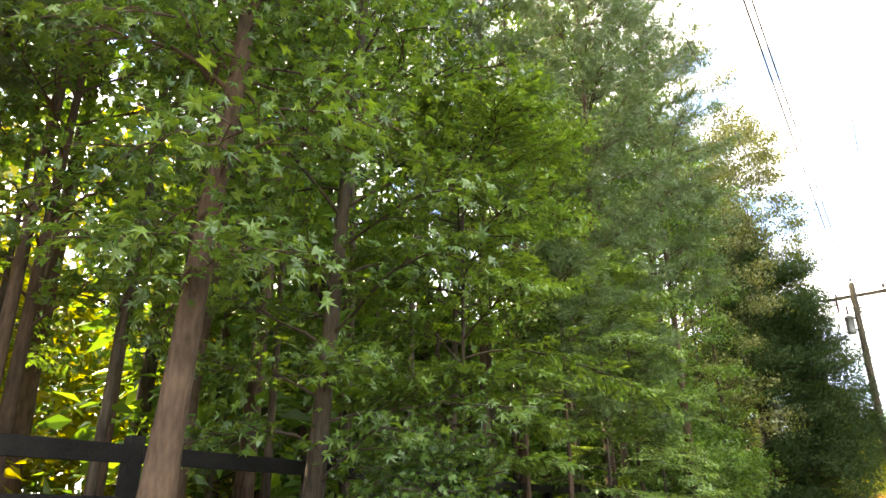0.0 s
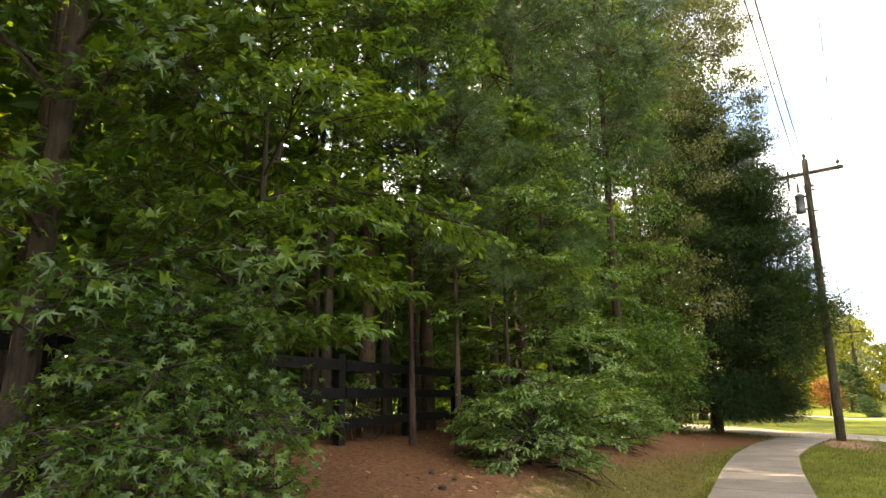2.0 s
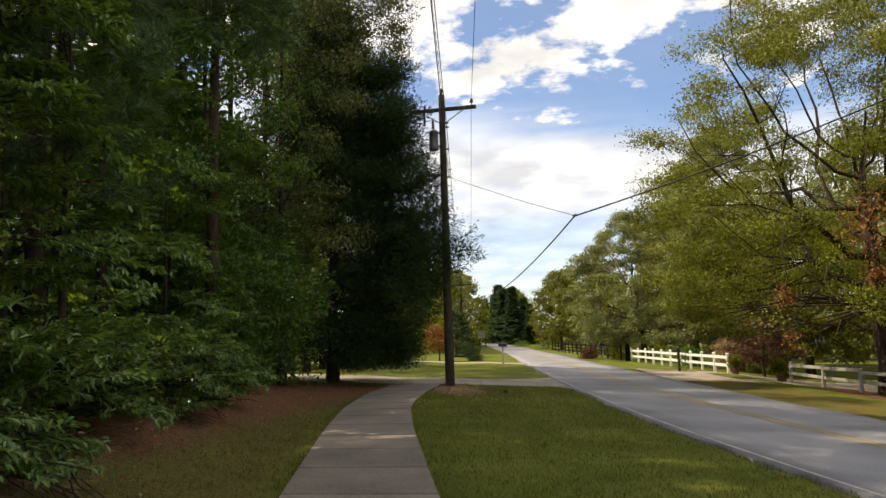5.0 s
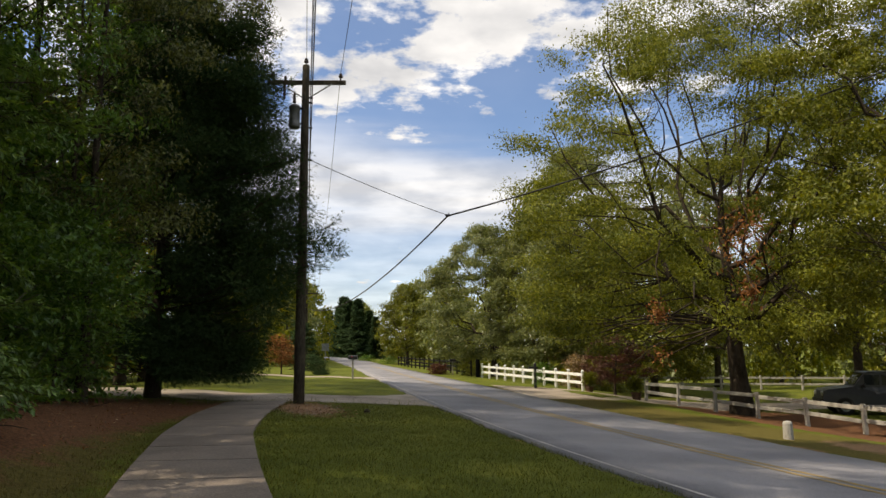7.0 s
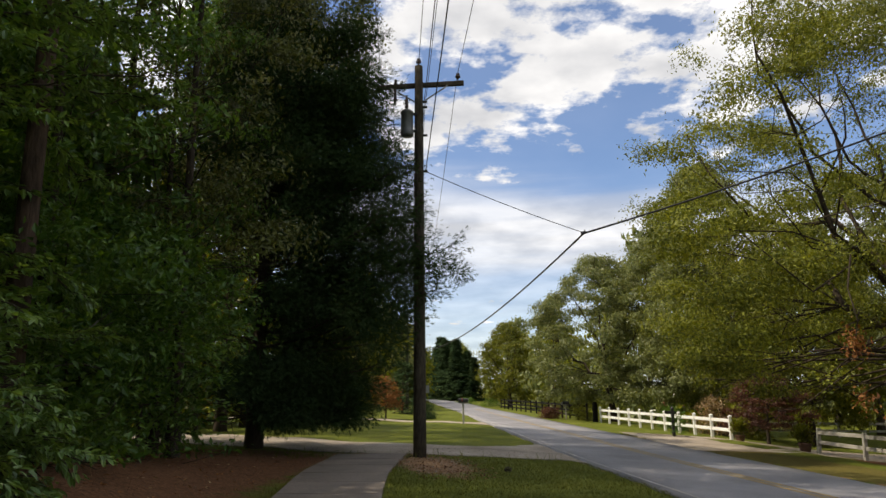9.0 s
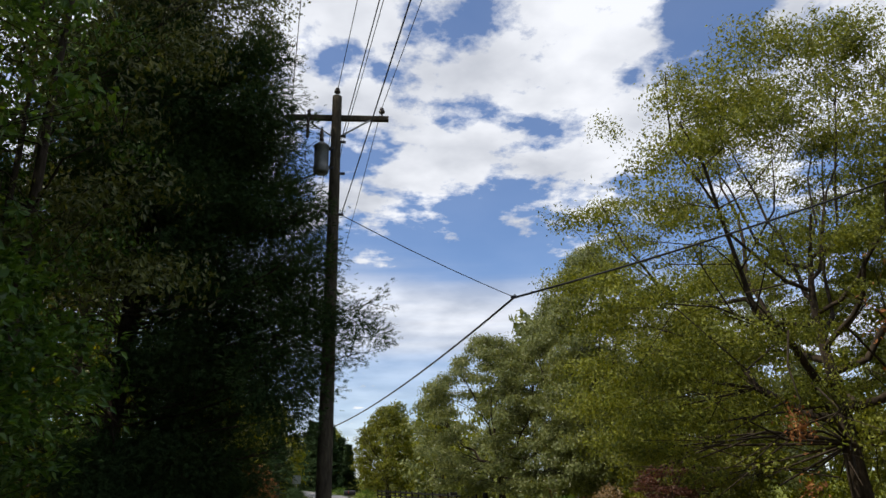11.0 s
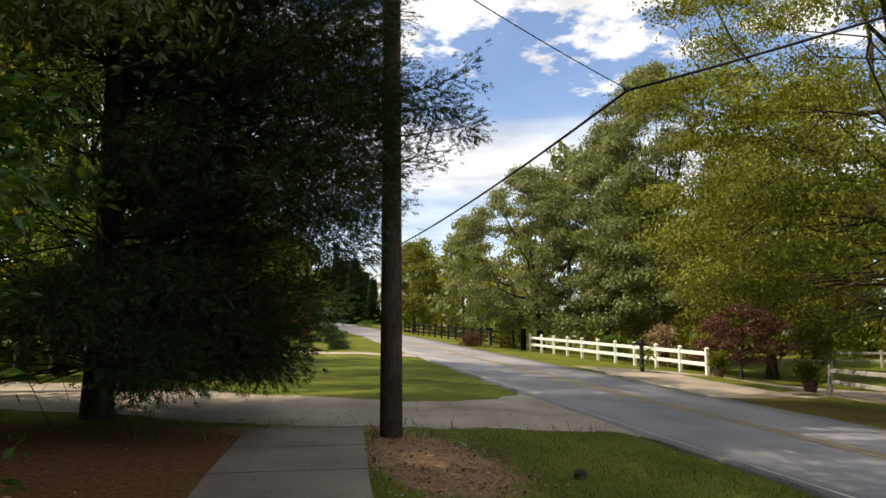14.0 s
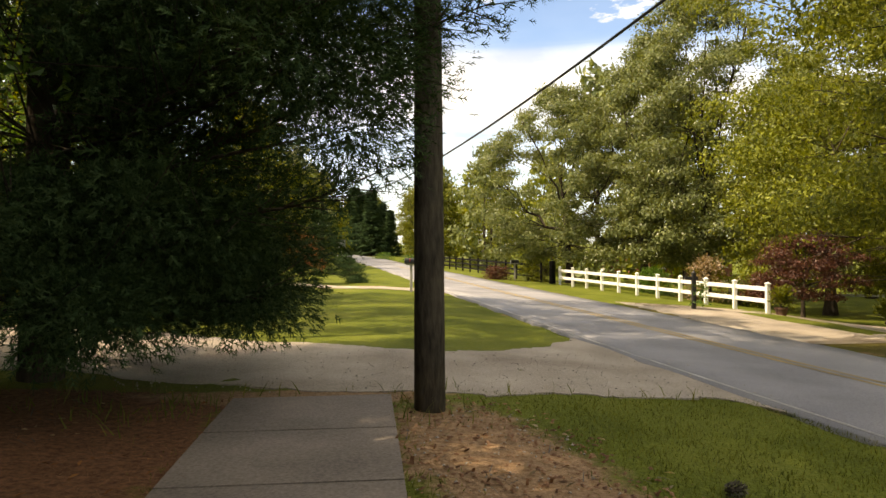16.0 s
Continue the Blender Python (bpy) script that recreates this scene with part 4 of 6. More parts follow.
plant("sweetgum", at(-4.35, 5.0), "tall sweetgum with star shaped dark green leaves", "tree", grow(21, 14, 0.12, column_profile(2.3), 60, 0.07, (22, 50), 0.32, 12, 13, 0.12, lean=(0.5, 0.3), favour=(-30, 0.15)), M_BARK_DARK, M_LEAF_GUM, 0.135, STAR, flat=0.7, singles=280, single_axis=(0.8, -0.45, -0.12))
plant("sweetgum", at(-3.75, 2.85), "young sweetgum with star shaped leaves at the wood edge", "tree", both(both(grow(22, 13, 0.145, column_profile(2.2), 30, 0.3, (10, 50), 0.4, 10, 13, 0.12, lean=(0.9, 0.3), favour=(-60, 0.2)), grow(27, 7.6, 0.02, column_profile(1.5), 24, 0.36, (-5, 25), 0.45, 9, 13, 0.14, lean=(0.9 * 0.585, 0.3 * 0.585), wob=0.02)), clumps(28, ((0.5, -0.2, 2.7, 0.4), (0.6, -0.05, 3.3, 0.5), (0.5, -0.35, 4.0, 0.55), (0.75, 0.0, 4.7, 0.55), (0.6, -0.3, 5.4, 0.55), (0.2, -0.5, 4.9, 0.5), (0.9, 0.0, 6.2, 0.6), (0.6, -0.4, 7.0, 0.6)), 75)), M_BARK_PINE, M_LEAF_GUM, 0.13, STAR, flat=0.7)
plant("sweetgum", at(-6.7, 2.7), "dark sweetgum leaning out over the board fence", "tree", grow(26, 12, 0.10, column_profile(2.3), 54, 0.22, (18, 50), 0.35, 11, 11, 0.13), M_BARK_PINE, M_LEAF_GUM, 0.16, STAR, flat=0.7)
plant("hornbeam", at(-3.55, 6.7), "young hornbeam with flat drooping sprays of leaves", "tree", grow(23, 6.8, 0.05, column_profile(1.9), 40, 0.2, (14, 40), 0.28, 13, 42, 0.05, favour=(-30, 0.15), layer=0.2), M_BARK_DARK, M_LEAF_BEECH, 0.098, LEAF, flat=2.2, singles=280, single_axis=(0.8, -0.3, -0.2))
plant("hornbeam", at(-4.7, 12.9), "slender hornbeam leaning over the straw bank", "tree", grow(24, 6.6, 0.05, column_profile(1.75), 36, 0.08, (14, 38), 0.36, 13, 52, 0.05, favour=(-35, 0.2), layer=0.15), M_BARK_DARK, M_LEAF_GLOSS, 0.092, LEAF, flat=2.8)
plant("thin_tree", at(-5.75, 11.6), "thin pale straight trunk with a sparse high crown", "tree", grow(25, 10.5, 0.055, column_profile(1.9), 40, 0.3, (25, 55), 0.2, 11, 30, 0.1, wob=0.7), M_BARK_PINE, M_LEAF_BEECH, 0.12, OVAL)
for k, (x, y, h, rad) in enumerate(((-6.7, 11.5, 17, 2.2), (-6.0, 15.6, 19, 2.3), (-5.9, 20.6, 22, 2.5), (-5.9, 1.1, 15, 2.2))):
    plant("pine", at(x, y), "tall pine with soft feathery needle branches", "tree", grow(30 + k, h, 0.14, bulge(rad, 0.6, 0.6 if k in (1, 2) else 0.45), 100 if k in (1, 2) else 66, (0.3, 0.3, 0.32, 0.34)[k], (12, 40), 0.12, 12, 11, 0.08, tip=0.5), M_BARK_PINE, M_NEEDLE, 0.23, NEEDLES, flat=0.3)
for k, (x, y, h, rad, lm, low, n) in enumerate(((-7.0, 18.6, 22, 2.7, M_LEAF_SHRUB, 0.2, 56), (-7.4, 23.4, 17, 2.8, M_LEAF_SHRUB, 0.1, 62), (-6.75, 26.9, 22, 2.8, M_LEAF_OLIVE, 0.2, 84), (-8.2, 29.2, 17, 2.8, M_LEAF_SHRUB, 0.2, 40), (-8.6, 38.2, 18.5, 3.2, M_LEAF_BEECH, 0.1, 60), (-11.8, 40.6, 19.0, 3.6, M_LEAF_BEECH, 0.1, 70), (-12.4, 45.0, 19.0, 3.6, M_LEAF_BEECH, 0.1, 70))):
    plant("broadleaf_tree", at(x, y), "tall leafy green tree in the row beside the path", "tree", lobed(40 + k, h, 0.12, bulge(rad, 0.9, 0.82 if k in (0, 2) else 0.6, 0.45 if k in (0, 2) else 0.12), low, n, 0.8, 270, inner=0.45), M_BARK_DARK, lm, 0.115 if k == 2 else 0.13, OVAL, facing=True)

cedar_body = lobed(50, 14.0, 0.2, bulge(3.5, 1.0, 0.5, 0.1), 0.08, 330, 0.95, 250, inner=0.55, top=0.95, wob=0.2, rise=0.2, squash=1.0, favour=(-25, 0.09), twigs=1)
# the side towards the wood is thin, with gaps
rc, cw, cp, ca = cedar_body
dense = (0.92 * cp[:, 0] + 0.39 * cp[:, 1] > 0.35 + 0.5 * np.sin(cp[:, 2] * 2.9)) | (cp[:, 2] > 7.0) | (np.sin(cp[:, 1] * 2.1 + cp[:, 2] * 1.3) + np.sin(cp[:, 2] * 2.3 - cp[:, 0] * 1.7) > 1.5)
cedar_body = (rc, cw, cp[dense], ca[dense])
cedar_fringe = long_boughs(51, ((4.4, -2.5, 4.4), (5.3, -2.4, 4.9), (4.4, -1.2, 6.2), (4.3, -2.3, 7.2), (4.2, -2.0, 3.2), (3.9, -0.7, 8.3), (4.0, -2.7, 2.4), (3.6, -1.4, 9.6), (5.1, -2.3, 4.0), (3.3, -0.8, 11.5), (4.1, -3.0, 5.6), (4.3, -1.9, 5.2), (4.2, -1.0, 7.6), (3.5, -3.3, 3.6)), 24, 0.08)
ring = [(2.8 * math.cos(math.radians(a)), 2.8 * math.sin(math.radians(a)), 1.35 + 0.35 * math.sin(a), 0.7) for a in range(-80, 45, 22)]
ring += [(2.0 * math.cos(math.radians(a)), 2.0 * math.sin(math.radians(a)), 1.7 + 0.3 * math.cos(a), 0.8) for a in range(-70, 40, 33)]
cedar_side = clumps(52, [(3.9, -1.5, 3.4, 0.8), (4.2, -0.9, 4.3, 0.8), (4.2, -2.3, 4.6, 0.65), (4.0, -0.6, 5.4, 0.9), (4.1, -2.0, 5.9, 0.65), (3.9, -1.2, 6.8, 0.7), (3.4, -0.6, 7.8, 0.7), (3.2, -1.6, 8.8, 0.6), (3.0, -0.8, 10.0, 0.6), (5.1, -2.3, 4.5, 0.42), (5.55, -2.2, 4.25, 0.32), (3.8, -2.6, 2.6, 0.65), (2.8, -1.5, 11.3, 0.6), (3.6, -1.9, 5.0, 0.9), (3.6, -1.2, 6.0, 0.9), (3.5, -1.8, 7.2, 0.85), (3.2, -1.0, 8.6, 0.8), (3.0, -2.0, 9.6, 0.75), (3.7, -2.4, 4.0, 0.85), (3.5, -2.8, 3.2, 0.8)] + ring, 950)
cedar = plant("cedar", at(-6.75, 32.05), "huge dark eastern red cedar with dense drooping sprays", "tree", both(both(cedar_body, cedar_fringe), cedar_side), M_BARK_DARK, M_CEDAR, 0.12, SPRAY, flat=0.5, lowest=0.4, core=(0.94, 130000, 0.155, 4.0))

# young pines with soft tufts reaching out over the bank
for k, (x, y, h, rad) in enumerate(((-4.9, 11.7, 6.2, 1.25), (-4.8, 14.6, 6.0, 1.25))):
    plant("young_pine", at(x, y), "young pine with soft blurred needle tufts over the bank", "tree", grow(36 + k, h, 0.06, column_profile(rad), 26, 0.42, (10, 40), 0.1, 8, 11, 0.06, tip=0.6), M_BARK_PINE, M_NEEDLE, 0.2, NEEDLES, flat=0.3)

plant("column_oak", at(-7.15, 33.1), "tall narrow olive leafed oak rising beside the cedar", "tree", lobed(54, 20.5, 0.17, bulge(2.8, 0.9, 0.8, 0.4), 0.3, 190, 0.8, 300, inner=0.5, twigs=1, lean=(1.0, -0.1), wob=0.1), M_BARK_DARK, M_LEAF_OLIVE, 0.115, OVAL, facing=True)

plant("sapling", at(-6.45, 10.9), "small bright leafed sapling in front of the board fence", "sapling", grow(66, 1.0, 0.012, round_profile(0.34), 12, 0.3, (20, 50), 0.3, 4, 6, 0.03, trunk_to=0.8), M_BARK_GREY, M_LEAF_GLOSS, 0.12, LEAF, flat=1.6)

# low shrubs and saplings along the bank
plant("shrub", at(-3.3, 5.7), "young sweetgum thicket spilling over the straw bank", "shrub", grow(60, 1.9, 0.03, round_profile(1.25), 46, 0.05, (25, 55), 0.5, 9, 19, 0.07, trunk_to=0.7), M_BARK_DARK, M_LEAF_GUM, 0.082, STAR, "shrubs on the bank", flat=0.9)
for k, (x, y, h, rad) in enumerate(((-3.75, 12.0, 1.15, 1.4), (-4.6, 14.4, 1.3, 1.4), (-5.0, 16.6, 1.4, 1.4), (-5.5, 18.8, 1.5, 1.5))):
    plant("shrub", at(x, y), "low glossy green shrub with arching leafy stems", "shrub", grow(61 + k, h, 0.03, round_profile(rad), 28, 0.05, (15, 45), 0.42, 10, 44, 0.04, trunk_to=0.7, layer=0.25), M_BARK_DARK, M_LEAF_GLOSS, 0.08, LEAF, "shrubs on the bank", flat=2.4)
for k, (x, y, h) in enumerate(((-5.5, 15.2, 6.0), (-6.3, 19.6, 6.5))):
    plant("hornbeam", at(x, y), "slender hornbeam with flat layered sprays on the bank", "tree", grow(57 + k, h, 0.045, column_profile(2.1), 30, 0.1, (8, 35), 0.34, 13, 48, 0.05, layer=0.15), M_BARK_DARK, M_LEAF_GLOSS, 0.095, LEAF, flat=2.8)

# pines and saplings deeper in the wood
rw = random.Random(4)
pine_kinds = []
for k in range(4):
    pine_kinds.append(plant("forest_pine", at((-6.4, -7.6, -8.6, -7.6)[k], (2.4, 4.2, 8.4, 14.3)[k]), "slim tall pine with a bare trunk deep in the wood", "tree", grow(70 + k, 19 + k, 0.09 + 0.02 * k, bulge(2.3, 0.6, 0.5), 29, 0.36, (8, 45), 0.1, 5, 5, 0.16), M_BARK_PINE, M_NEEDLE, 0.34, NEEDLES_FAR, "wood pines", flat=0.3))
sap_kinds = []
for k in range(3):
    sap_kinds.append(plant("understory_tree", at((-13.5, -12.5, -14.0)[k], (0.5, 8.5, 4.5)[k]), "bright green understory tree catching sun behind the fence", "tree", lobed(80 + k, 5.2 + 0.6 * k, 0.05, bulge(2.0, 0.9, 0.6), 0.1, 34, 0.75, 40, twigs=1), M_BARK_GREY, M_LEAF_WOOD, 0.31, OVAL, "understory trees"))
used = []
for k in range(16):
    for _ in range(40):
        y = rw.uniform(-9, 19)
        x = walk_x(y) - (rw.uniform(6.9, 10.5) if k < 13 else rw.uniform(10.5, 16.0))
        if all(math.hypot(x - a, y - b) > 1.7 for a, b in used):
            break
    used.append((x, y))
    copy_thing(pine_kinds[k % 4], pose(*at(x, y), rw.gauss(0, 1.2), rw.gauss(0, 1.2), rw.uniform(0, 360)))
for k, (x, y) in enumerate(((-8.9, 19.0), (-10.6, 22.2), (-12.2, 25.6), (-11.4, 18.2), (-8.6, 2.2), (-9.4, 3.8))):
    copy_thing(pine_kinds[(k + 2) % 4], pose(*at(x, y), 0, 0, 61 * k))
for k in range(21):
    y = -14 + 34 * ((k * 0.618) % 1.0)
    deep = k % 3 == 2
    x = walk_x(y) - (rw.uniform(27.0, 32.0) if deep else rw.uniform(11.0, 14.0))
    o = copy_thing(sap_kinds[k % 3], pose(*at(x, y), 0, 0, rw.uniform(0, 360)))
    s = rw.uniform(2.3, 3.0) if deep else rw.uniform(0.85, 1.1)
    o.scale = (s, s, s)
for k, (x, y) in enumerate(((-13.6, 38.0), (-16.8, 38.6), (-11.4, 42.6), (-15.2, 42.0))):
    copy_thing(sap_kinds[k % 3], pose(*at(x, y), 0, 0, 40 * k))
# slim dark poles of suppressed saplings just behind the fence
slim = plant("slim_tree", at(-7.3, 9.9), "slim dark bare trunk just behind the board fence", "tree", grow(78, 13, 0.085, bulge(1.6, 0.7, 0.5), 13, 0.55, (15, 45), 0.15, 6, 14, 0.1, wob=0.6), M_BARK_DARK, M_LEAF_BEECH, 0.14, OVAL, "slim trunks")
for k, (x, y, s) in enumerate(((-7.0, 10.8, 1.1), (-7.9, 11.4, 0.9), (-7.2, 12.6, 1.2), (-8.4, 13.2, 0.8), (-7.6, 14.0, 1.0), (-8.8, 10.2, 0.9), (-7.4, 16.8, 1.0), (-6.0, 3.4, 0.7), (-6.6, 1.6, 0.8), (-6.9, 4.6, 0.7), (-6.3, 5.9, 0.8), (-7.9, 2.8, 0.7), (-7.0, 8.0, 1.1))):
    o = copy_thing(slim, pose(*at(x, y), 1.5 * math.sin(k * 2.3), 1.5 * math.cos(k * 1.7), 53 * k))
    o.scale = (s, s, s ** 0.3)
shade_kinds = []
for k in range(2):
    shade_kinds.append(plant("understory_tree", at((-9.6, -10.4)[k], (13.2, 18.0)[k]), "dark shaded understory tree behind the board fence", "tree", lobed(86 + k, 6.0, 0.06, bulge(2.2, 0.95, 0.6), (0.25, 0.06)[k], 36, 0.75, 52, twigs=1), M_BARK_DARK, M_LEAF_SHRUB, 0.32, OVAL, "shaded understory trees"))
for k, (x, y) in enumerate(((-9.4, 21.0), (-10.0, 24.6), (-12.4, 19.4), (-9.6, 8.2), (-10.2, 11.6), (-11.0, 25.0), (-9.8, 13.6), (-8.4, 6.4), (-13.0, 9.0), (-14.0, 12.2), (-13.4, 15.4), (-15.0, 18.0), (-15.5, 10.6), (-11.5, 22.8), (-12.8, 28.6), (-15.0, 24.0), (-16.5, 27.4), (-16.0, 31.5), (-19.0, 24.5), (-19.5, 29.5), (-22.0, 33.0), (-18.5, 20.5), (-11.0, 10.4), (-12.2, 12.8), (-10.8, 15.4), (-13.5, 16.2), (-12.0, 18.5), (-9.4, 29.8), (-10.8, 31.0), (-10.2, 27.2), (-12.6, 32.6), (-16.0, 5.4), (-17.5, 8.0), (-16.6, 2.6), (-18.5, 5.0))):
    o = copy_thing(shade_kinds[1 if x < -14.5 else k % 2], pose(*at(x, y), 0, 0, 77 * k))
    # the three enlarged copies are added to shade the bank and path slabs
    s = rw.uniform(0.85, 1.15) * (1.45 if 2 < k < 6 else 1.0)
    o.scale = (s, s, s)

# two added taller copies that keep the sun off the footpath end
for k, (x, y) in enumerate(((-10.2, 26.6), (-10.1, 29.6))):
    o = copy_thing(shade_kinds[k % 2], pose(*at(x, y), 0, 0, 95 * k))
    o.scale = (1.3, 1.3, 1.55)
for k, (x, y) in enumerate(((-8.9, 25.0), (-9.6, 28.4), (-7.3, 20.8), (-7.0, 23.6), (-6.5, 21.5), (-6.6, 25.1))):
    plant("thicket", at(x, y), "dense dark green thicket between the trunks", "shrub", lobed(88 + k, 4.2, 0.04, bulge(1.7, 0.95, 0.6), 0.06, 40, 0.6, 150, twigs=1), M_BARK_DARK, M_LEAF_SHRUB, 0.12, OVAL)

# added crowns closing the roof of the wood, to shade bank and path
roof_kinds = [plant("canopy_shade_tree", at((-10.4, -9.6)[k], (1.5, 9.4)[k]), "added tall dark leafed tree closing the wood roof to shade bank and path", "tree", lobed(96 + k + 20, 16.5, 0.16, bulge(3.2, 0.8, 0.6, 0.3), 0.36, 62, 1.15, 62, inner=0.3, twigs=1), M_BARK_DARK, M_LEAF_SHRUB, 0.3, OVAL, "canopy trees", facing=True) for k in range(2)]
for k, (x, y) in enumerate(((-9.0, 5.4), (-9.2, -2.4), (-11.2, 21.0), (-12.4, 25.6), (-13.0, 30.4))):
    copy_thing(roof_kinds[k % 2], pose(*at(x, y), 0, 0, 83 * k + 20))

# high crowns added behind the front trees, to throw shade across the road
high = plant("road_shade_tree", at(-10.5, 22.0), "added very tall tree whose high crown shades the road", "tree", lobed(140, 23.4, 0.2, bulge(3.1, 0.8, 0.6, 0.3), 0.6, 46, 1.15, 52, inner=0.2, twigs=1), M_BARK_DARK, M_LEAF_SHRUB, 0.32, OVAL, "high trees", facing=True)
for k, (x, y) in enumerate(((-10.9, 26.4), (-10.2, 30.8), (-10.9, 35.4), (-10.4, 39.6), (-10.7, 43.4))):
    copy_thing(high, pose(*at(x, y), 0, 0, 71 * k + 30))

# ---- trees across the road ----
# the side towards the road is cut back clear of the cable
ro, ow, op, oa = lobed(90, 18.6, 0.42, bulge(9.0, 0.75, 0.62, 0.35), 0.15, 330, 1.4, 1050, favour=(190, 0.2), inner=0.35, top=0.64, wob=1.5, rise=0.3, squash=0.55, shell=0.42, boughs=17, first=0.2, lean=(-0.8, 0.3), twigs=1)
clear = (op[:, 1] > -4.5 + 0.4 * np.sin(op[:, 0] * 1.9 + op[:, 2])) | ((op[:, 0] > -0.8) & (op[:, 1] > -6.8)) | (op[:, 2] < 3.6) | (op[:, 2] > 12.5)
# open, airy top with sky between the boughs, and no leaves low over the yard
clear &= op[:, 2] > 3.3 + 0.5 * np.sin(op[:, 0] * 1.3) + 0.4 * np.sin(op[:, 1] * 1.7)
airy = np.sin(op[:, 0] * 1.25 + 0.8 * op[:, 2]) + np.sin(op[:, 1] * 1.1 - 0.5 * op[:, 2] + 1.0) + np.sin(op[:, 2] * 1.7 + 0.6 * op[:, 0])
clear &= airy > np.interp(op[:, 2], (6.0, 9.5, 12.0, 19.0), (-2.2, -1.5, -0.75, -0.2))
op = op + ro.normal(0, 0.06, op.shape)
oak = plant("oak", at(14.8, 37.2), "broad spreading oak with long dark limbs by the road", "tree", (ro, ow, op[clear], oa[clear]), M_BARK_DARK, M_LEAF_OAK, 0.118, OVAL, single_limbs=True, facing=True)
plant("oak", at(19.5, 28.5), "tall oak with an open sunlit crown", "tree", lobed(91, 17.5, 0.36, bulge(7.4, 0.7, 0.6, 0.3), 0.2, 150, 1.0, 480, inner=0.4, top=0.78, wob=1.3, rise=0.4, boughs=12, first=0.26), M_BARK_DARK, M_LEAF_LIME, 0.15, OVAL, single_limbs=True, facing=True)
for k, (x, y, h, rad, lm, lab) in enumerate(((9.6, 66.0, 12.6, 6.2, M_LEAF_GREY, "rounded grey green tree behind the white fence"), (12.6, 61.5, 14.5, 5.2, M_LEAF_GREY, "tall grey green tree behind the white fence"), (14.9, 58.6, 17.8, 5.6, M_LEAF_GREY, "tall dense tree rising behind the others"), (17.0, 51.5, 10.5, 4.4, M_LEAF_LIME, "yellow green tree with low hanging boughs"), (4.3, 106.0, 11.5, 4.6, M_LEAF_LIME, "willowy yellow green tree by the far road"), (25.0, 44.0, 17.0, 6.4, M_LEAF_OAK, "large shade tree in the yard"), (25.5, 60.0, 18, 6.4, M_LEAF_GREY, "large shade tree deep in the yard"))):
    plant("shade_tree", at(x, y), lab, "tree", lobed(92 + k, h, 0.28, bulge(rad, 0.8, 0.5, 0.2), 0.15, 150 if k == 2 else 112, 0.95, 560 if k < 4 else 150, inner=0.5, top=0.6, wob=0.9, rise=0.4, boughs=8, first=0.2), M_BARK_DARK, lm, 0.16 if k < 4 else 0.27, OVAL, facing=True)

plant("red_maple", at(13.1, 47.5), "small dark red leaved japanese maple", "tree", lobed(110, 3.35, 0.09, bulge(2.2, 0.8, 0.55, 0.5), 0.28, 50, 0.52, 260, boughs=6, squash=0.5), M_BARK_DARK, M_LEAF_RED, 0.1, OVAL, facing=True)
plant("dogwood", at(-6.1, 55.8), "small tree with turning orange pink leaves", "tree", lobed(111, 2.6, 0.06, bulge(1.1, 0.8, 0.5, 0.3), 0.35, 18, 0.5, 120), M_BARK_DARK, M_LEAF_DRY, 0.14, OVAL)
plant("clipped_shrub", at(-3.75, 57.0), "round clipped dark green shrub on the lawn", "shrub", lobed(112, 1.45, 0.05, bulge(0.85, 0.85, 0.5, 0.4), 0.1, 40, 0.36, 190), M_BARK_DARK, M_SPRUCE, 0.065, OVAL, facing=True)
plant("small_spruce", at(-6.2, 67.0), "small dark conical spruce", "tree", grow(113, 3.9, 0.1, cone_profile(1.6, 0.1, 0.9), 50, 0.05, (0, 30), 0.1, 6, 6, 0.08), M_BARK_DARK, M_SPRUCE, 0.36, SPRAY)

# far woods and conifers where the road disappears
spr = plant("spruce", at(-5.1, 138), "dark conifer where the road disappears", "tree", grow(120, 13.5, 0.2, lambda t: 1.9 * (1 - t) ** 1.15 + 0.06, 110, 0.05, (-5, 30), 0.12, 9, 12, 0.12), M_BARK_DARK, M_SPRUCE, 0.5, SPRAY, "far conifers")
spr.scale = (1.5, 1.5, 0.85)
for x, y, s in ((-3.3, 134, 0.84), (-1.6, 141, 0.72), (-7.4, 146, 0.8), (-6.4, 143, 0.92), (-0.2, 137, 0.62), (-9.4, 149, 0.74)):
    o = copy_thing(spr, pose(*at(x, y), 0, 0, 70 * x))
    o.scale = (1.5 * s, 1.5 * s, s)
far_kinds = []
for k, lm in enumerate((M_LEAF_WOOD, M_LEAF_OAK, M_LEAF_GREY)):
    far_kinds.append(plant("far_tree", at((-11.0, 10.0, -16.0)[k], (118, 112, 100)[k]), "leafy green tree in the distant woods by the road", "tree", lobed(130 + k, 12 + k, 0.25, bulge(4.8, 0.8, 0.5, 0.2), 0.05, 38, 1.4, 60, twigs=0), M_BARK_DARK, lm, 0.6, OVAL, "far trees", facing=True))
rf = random.Random(9)
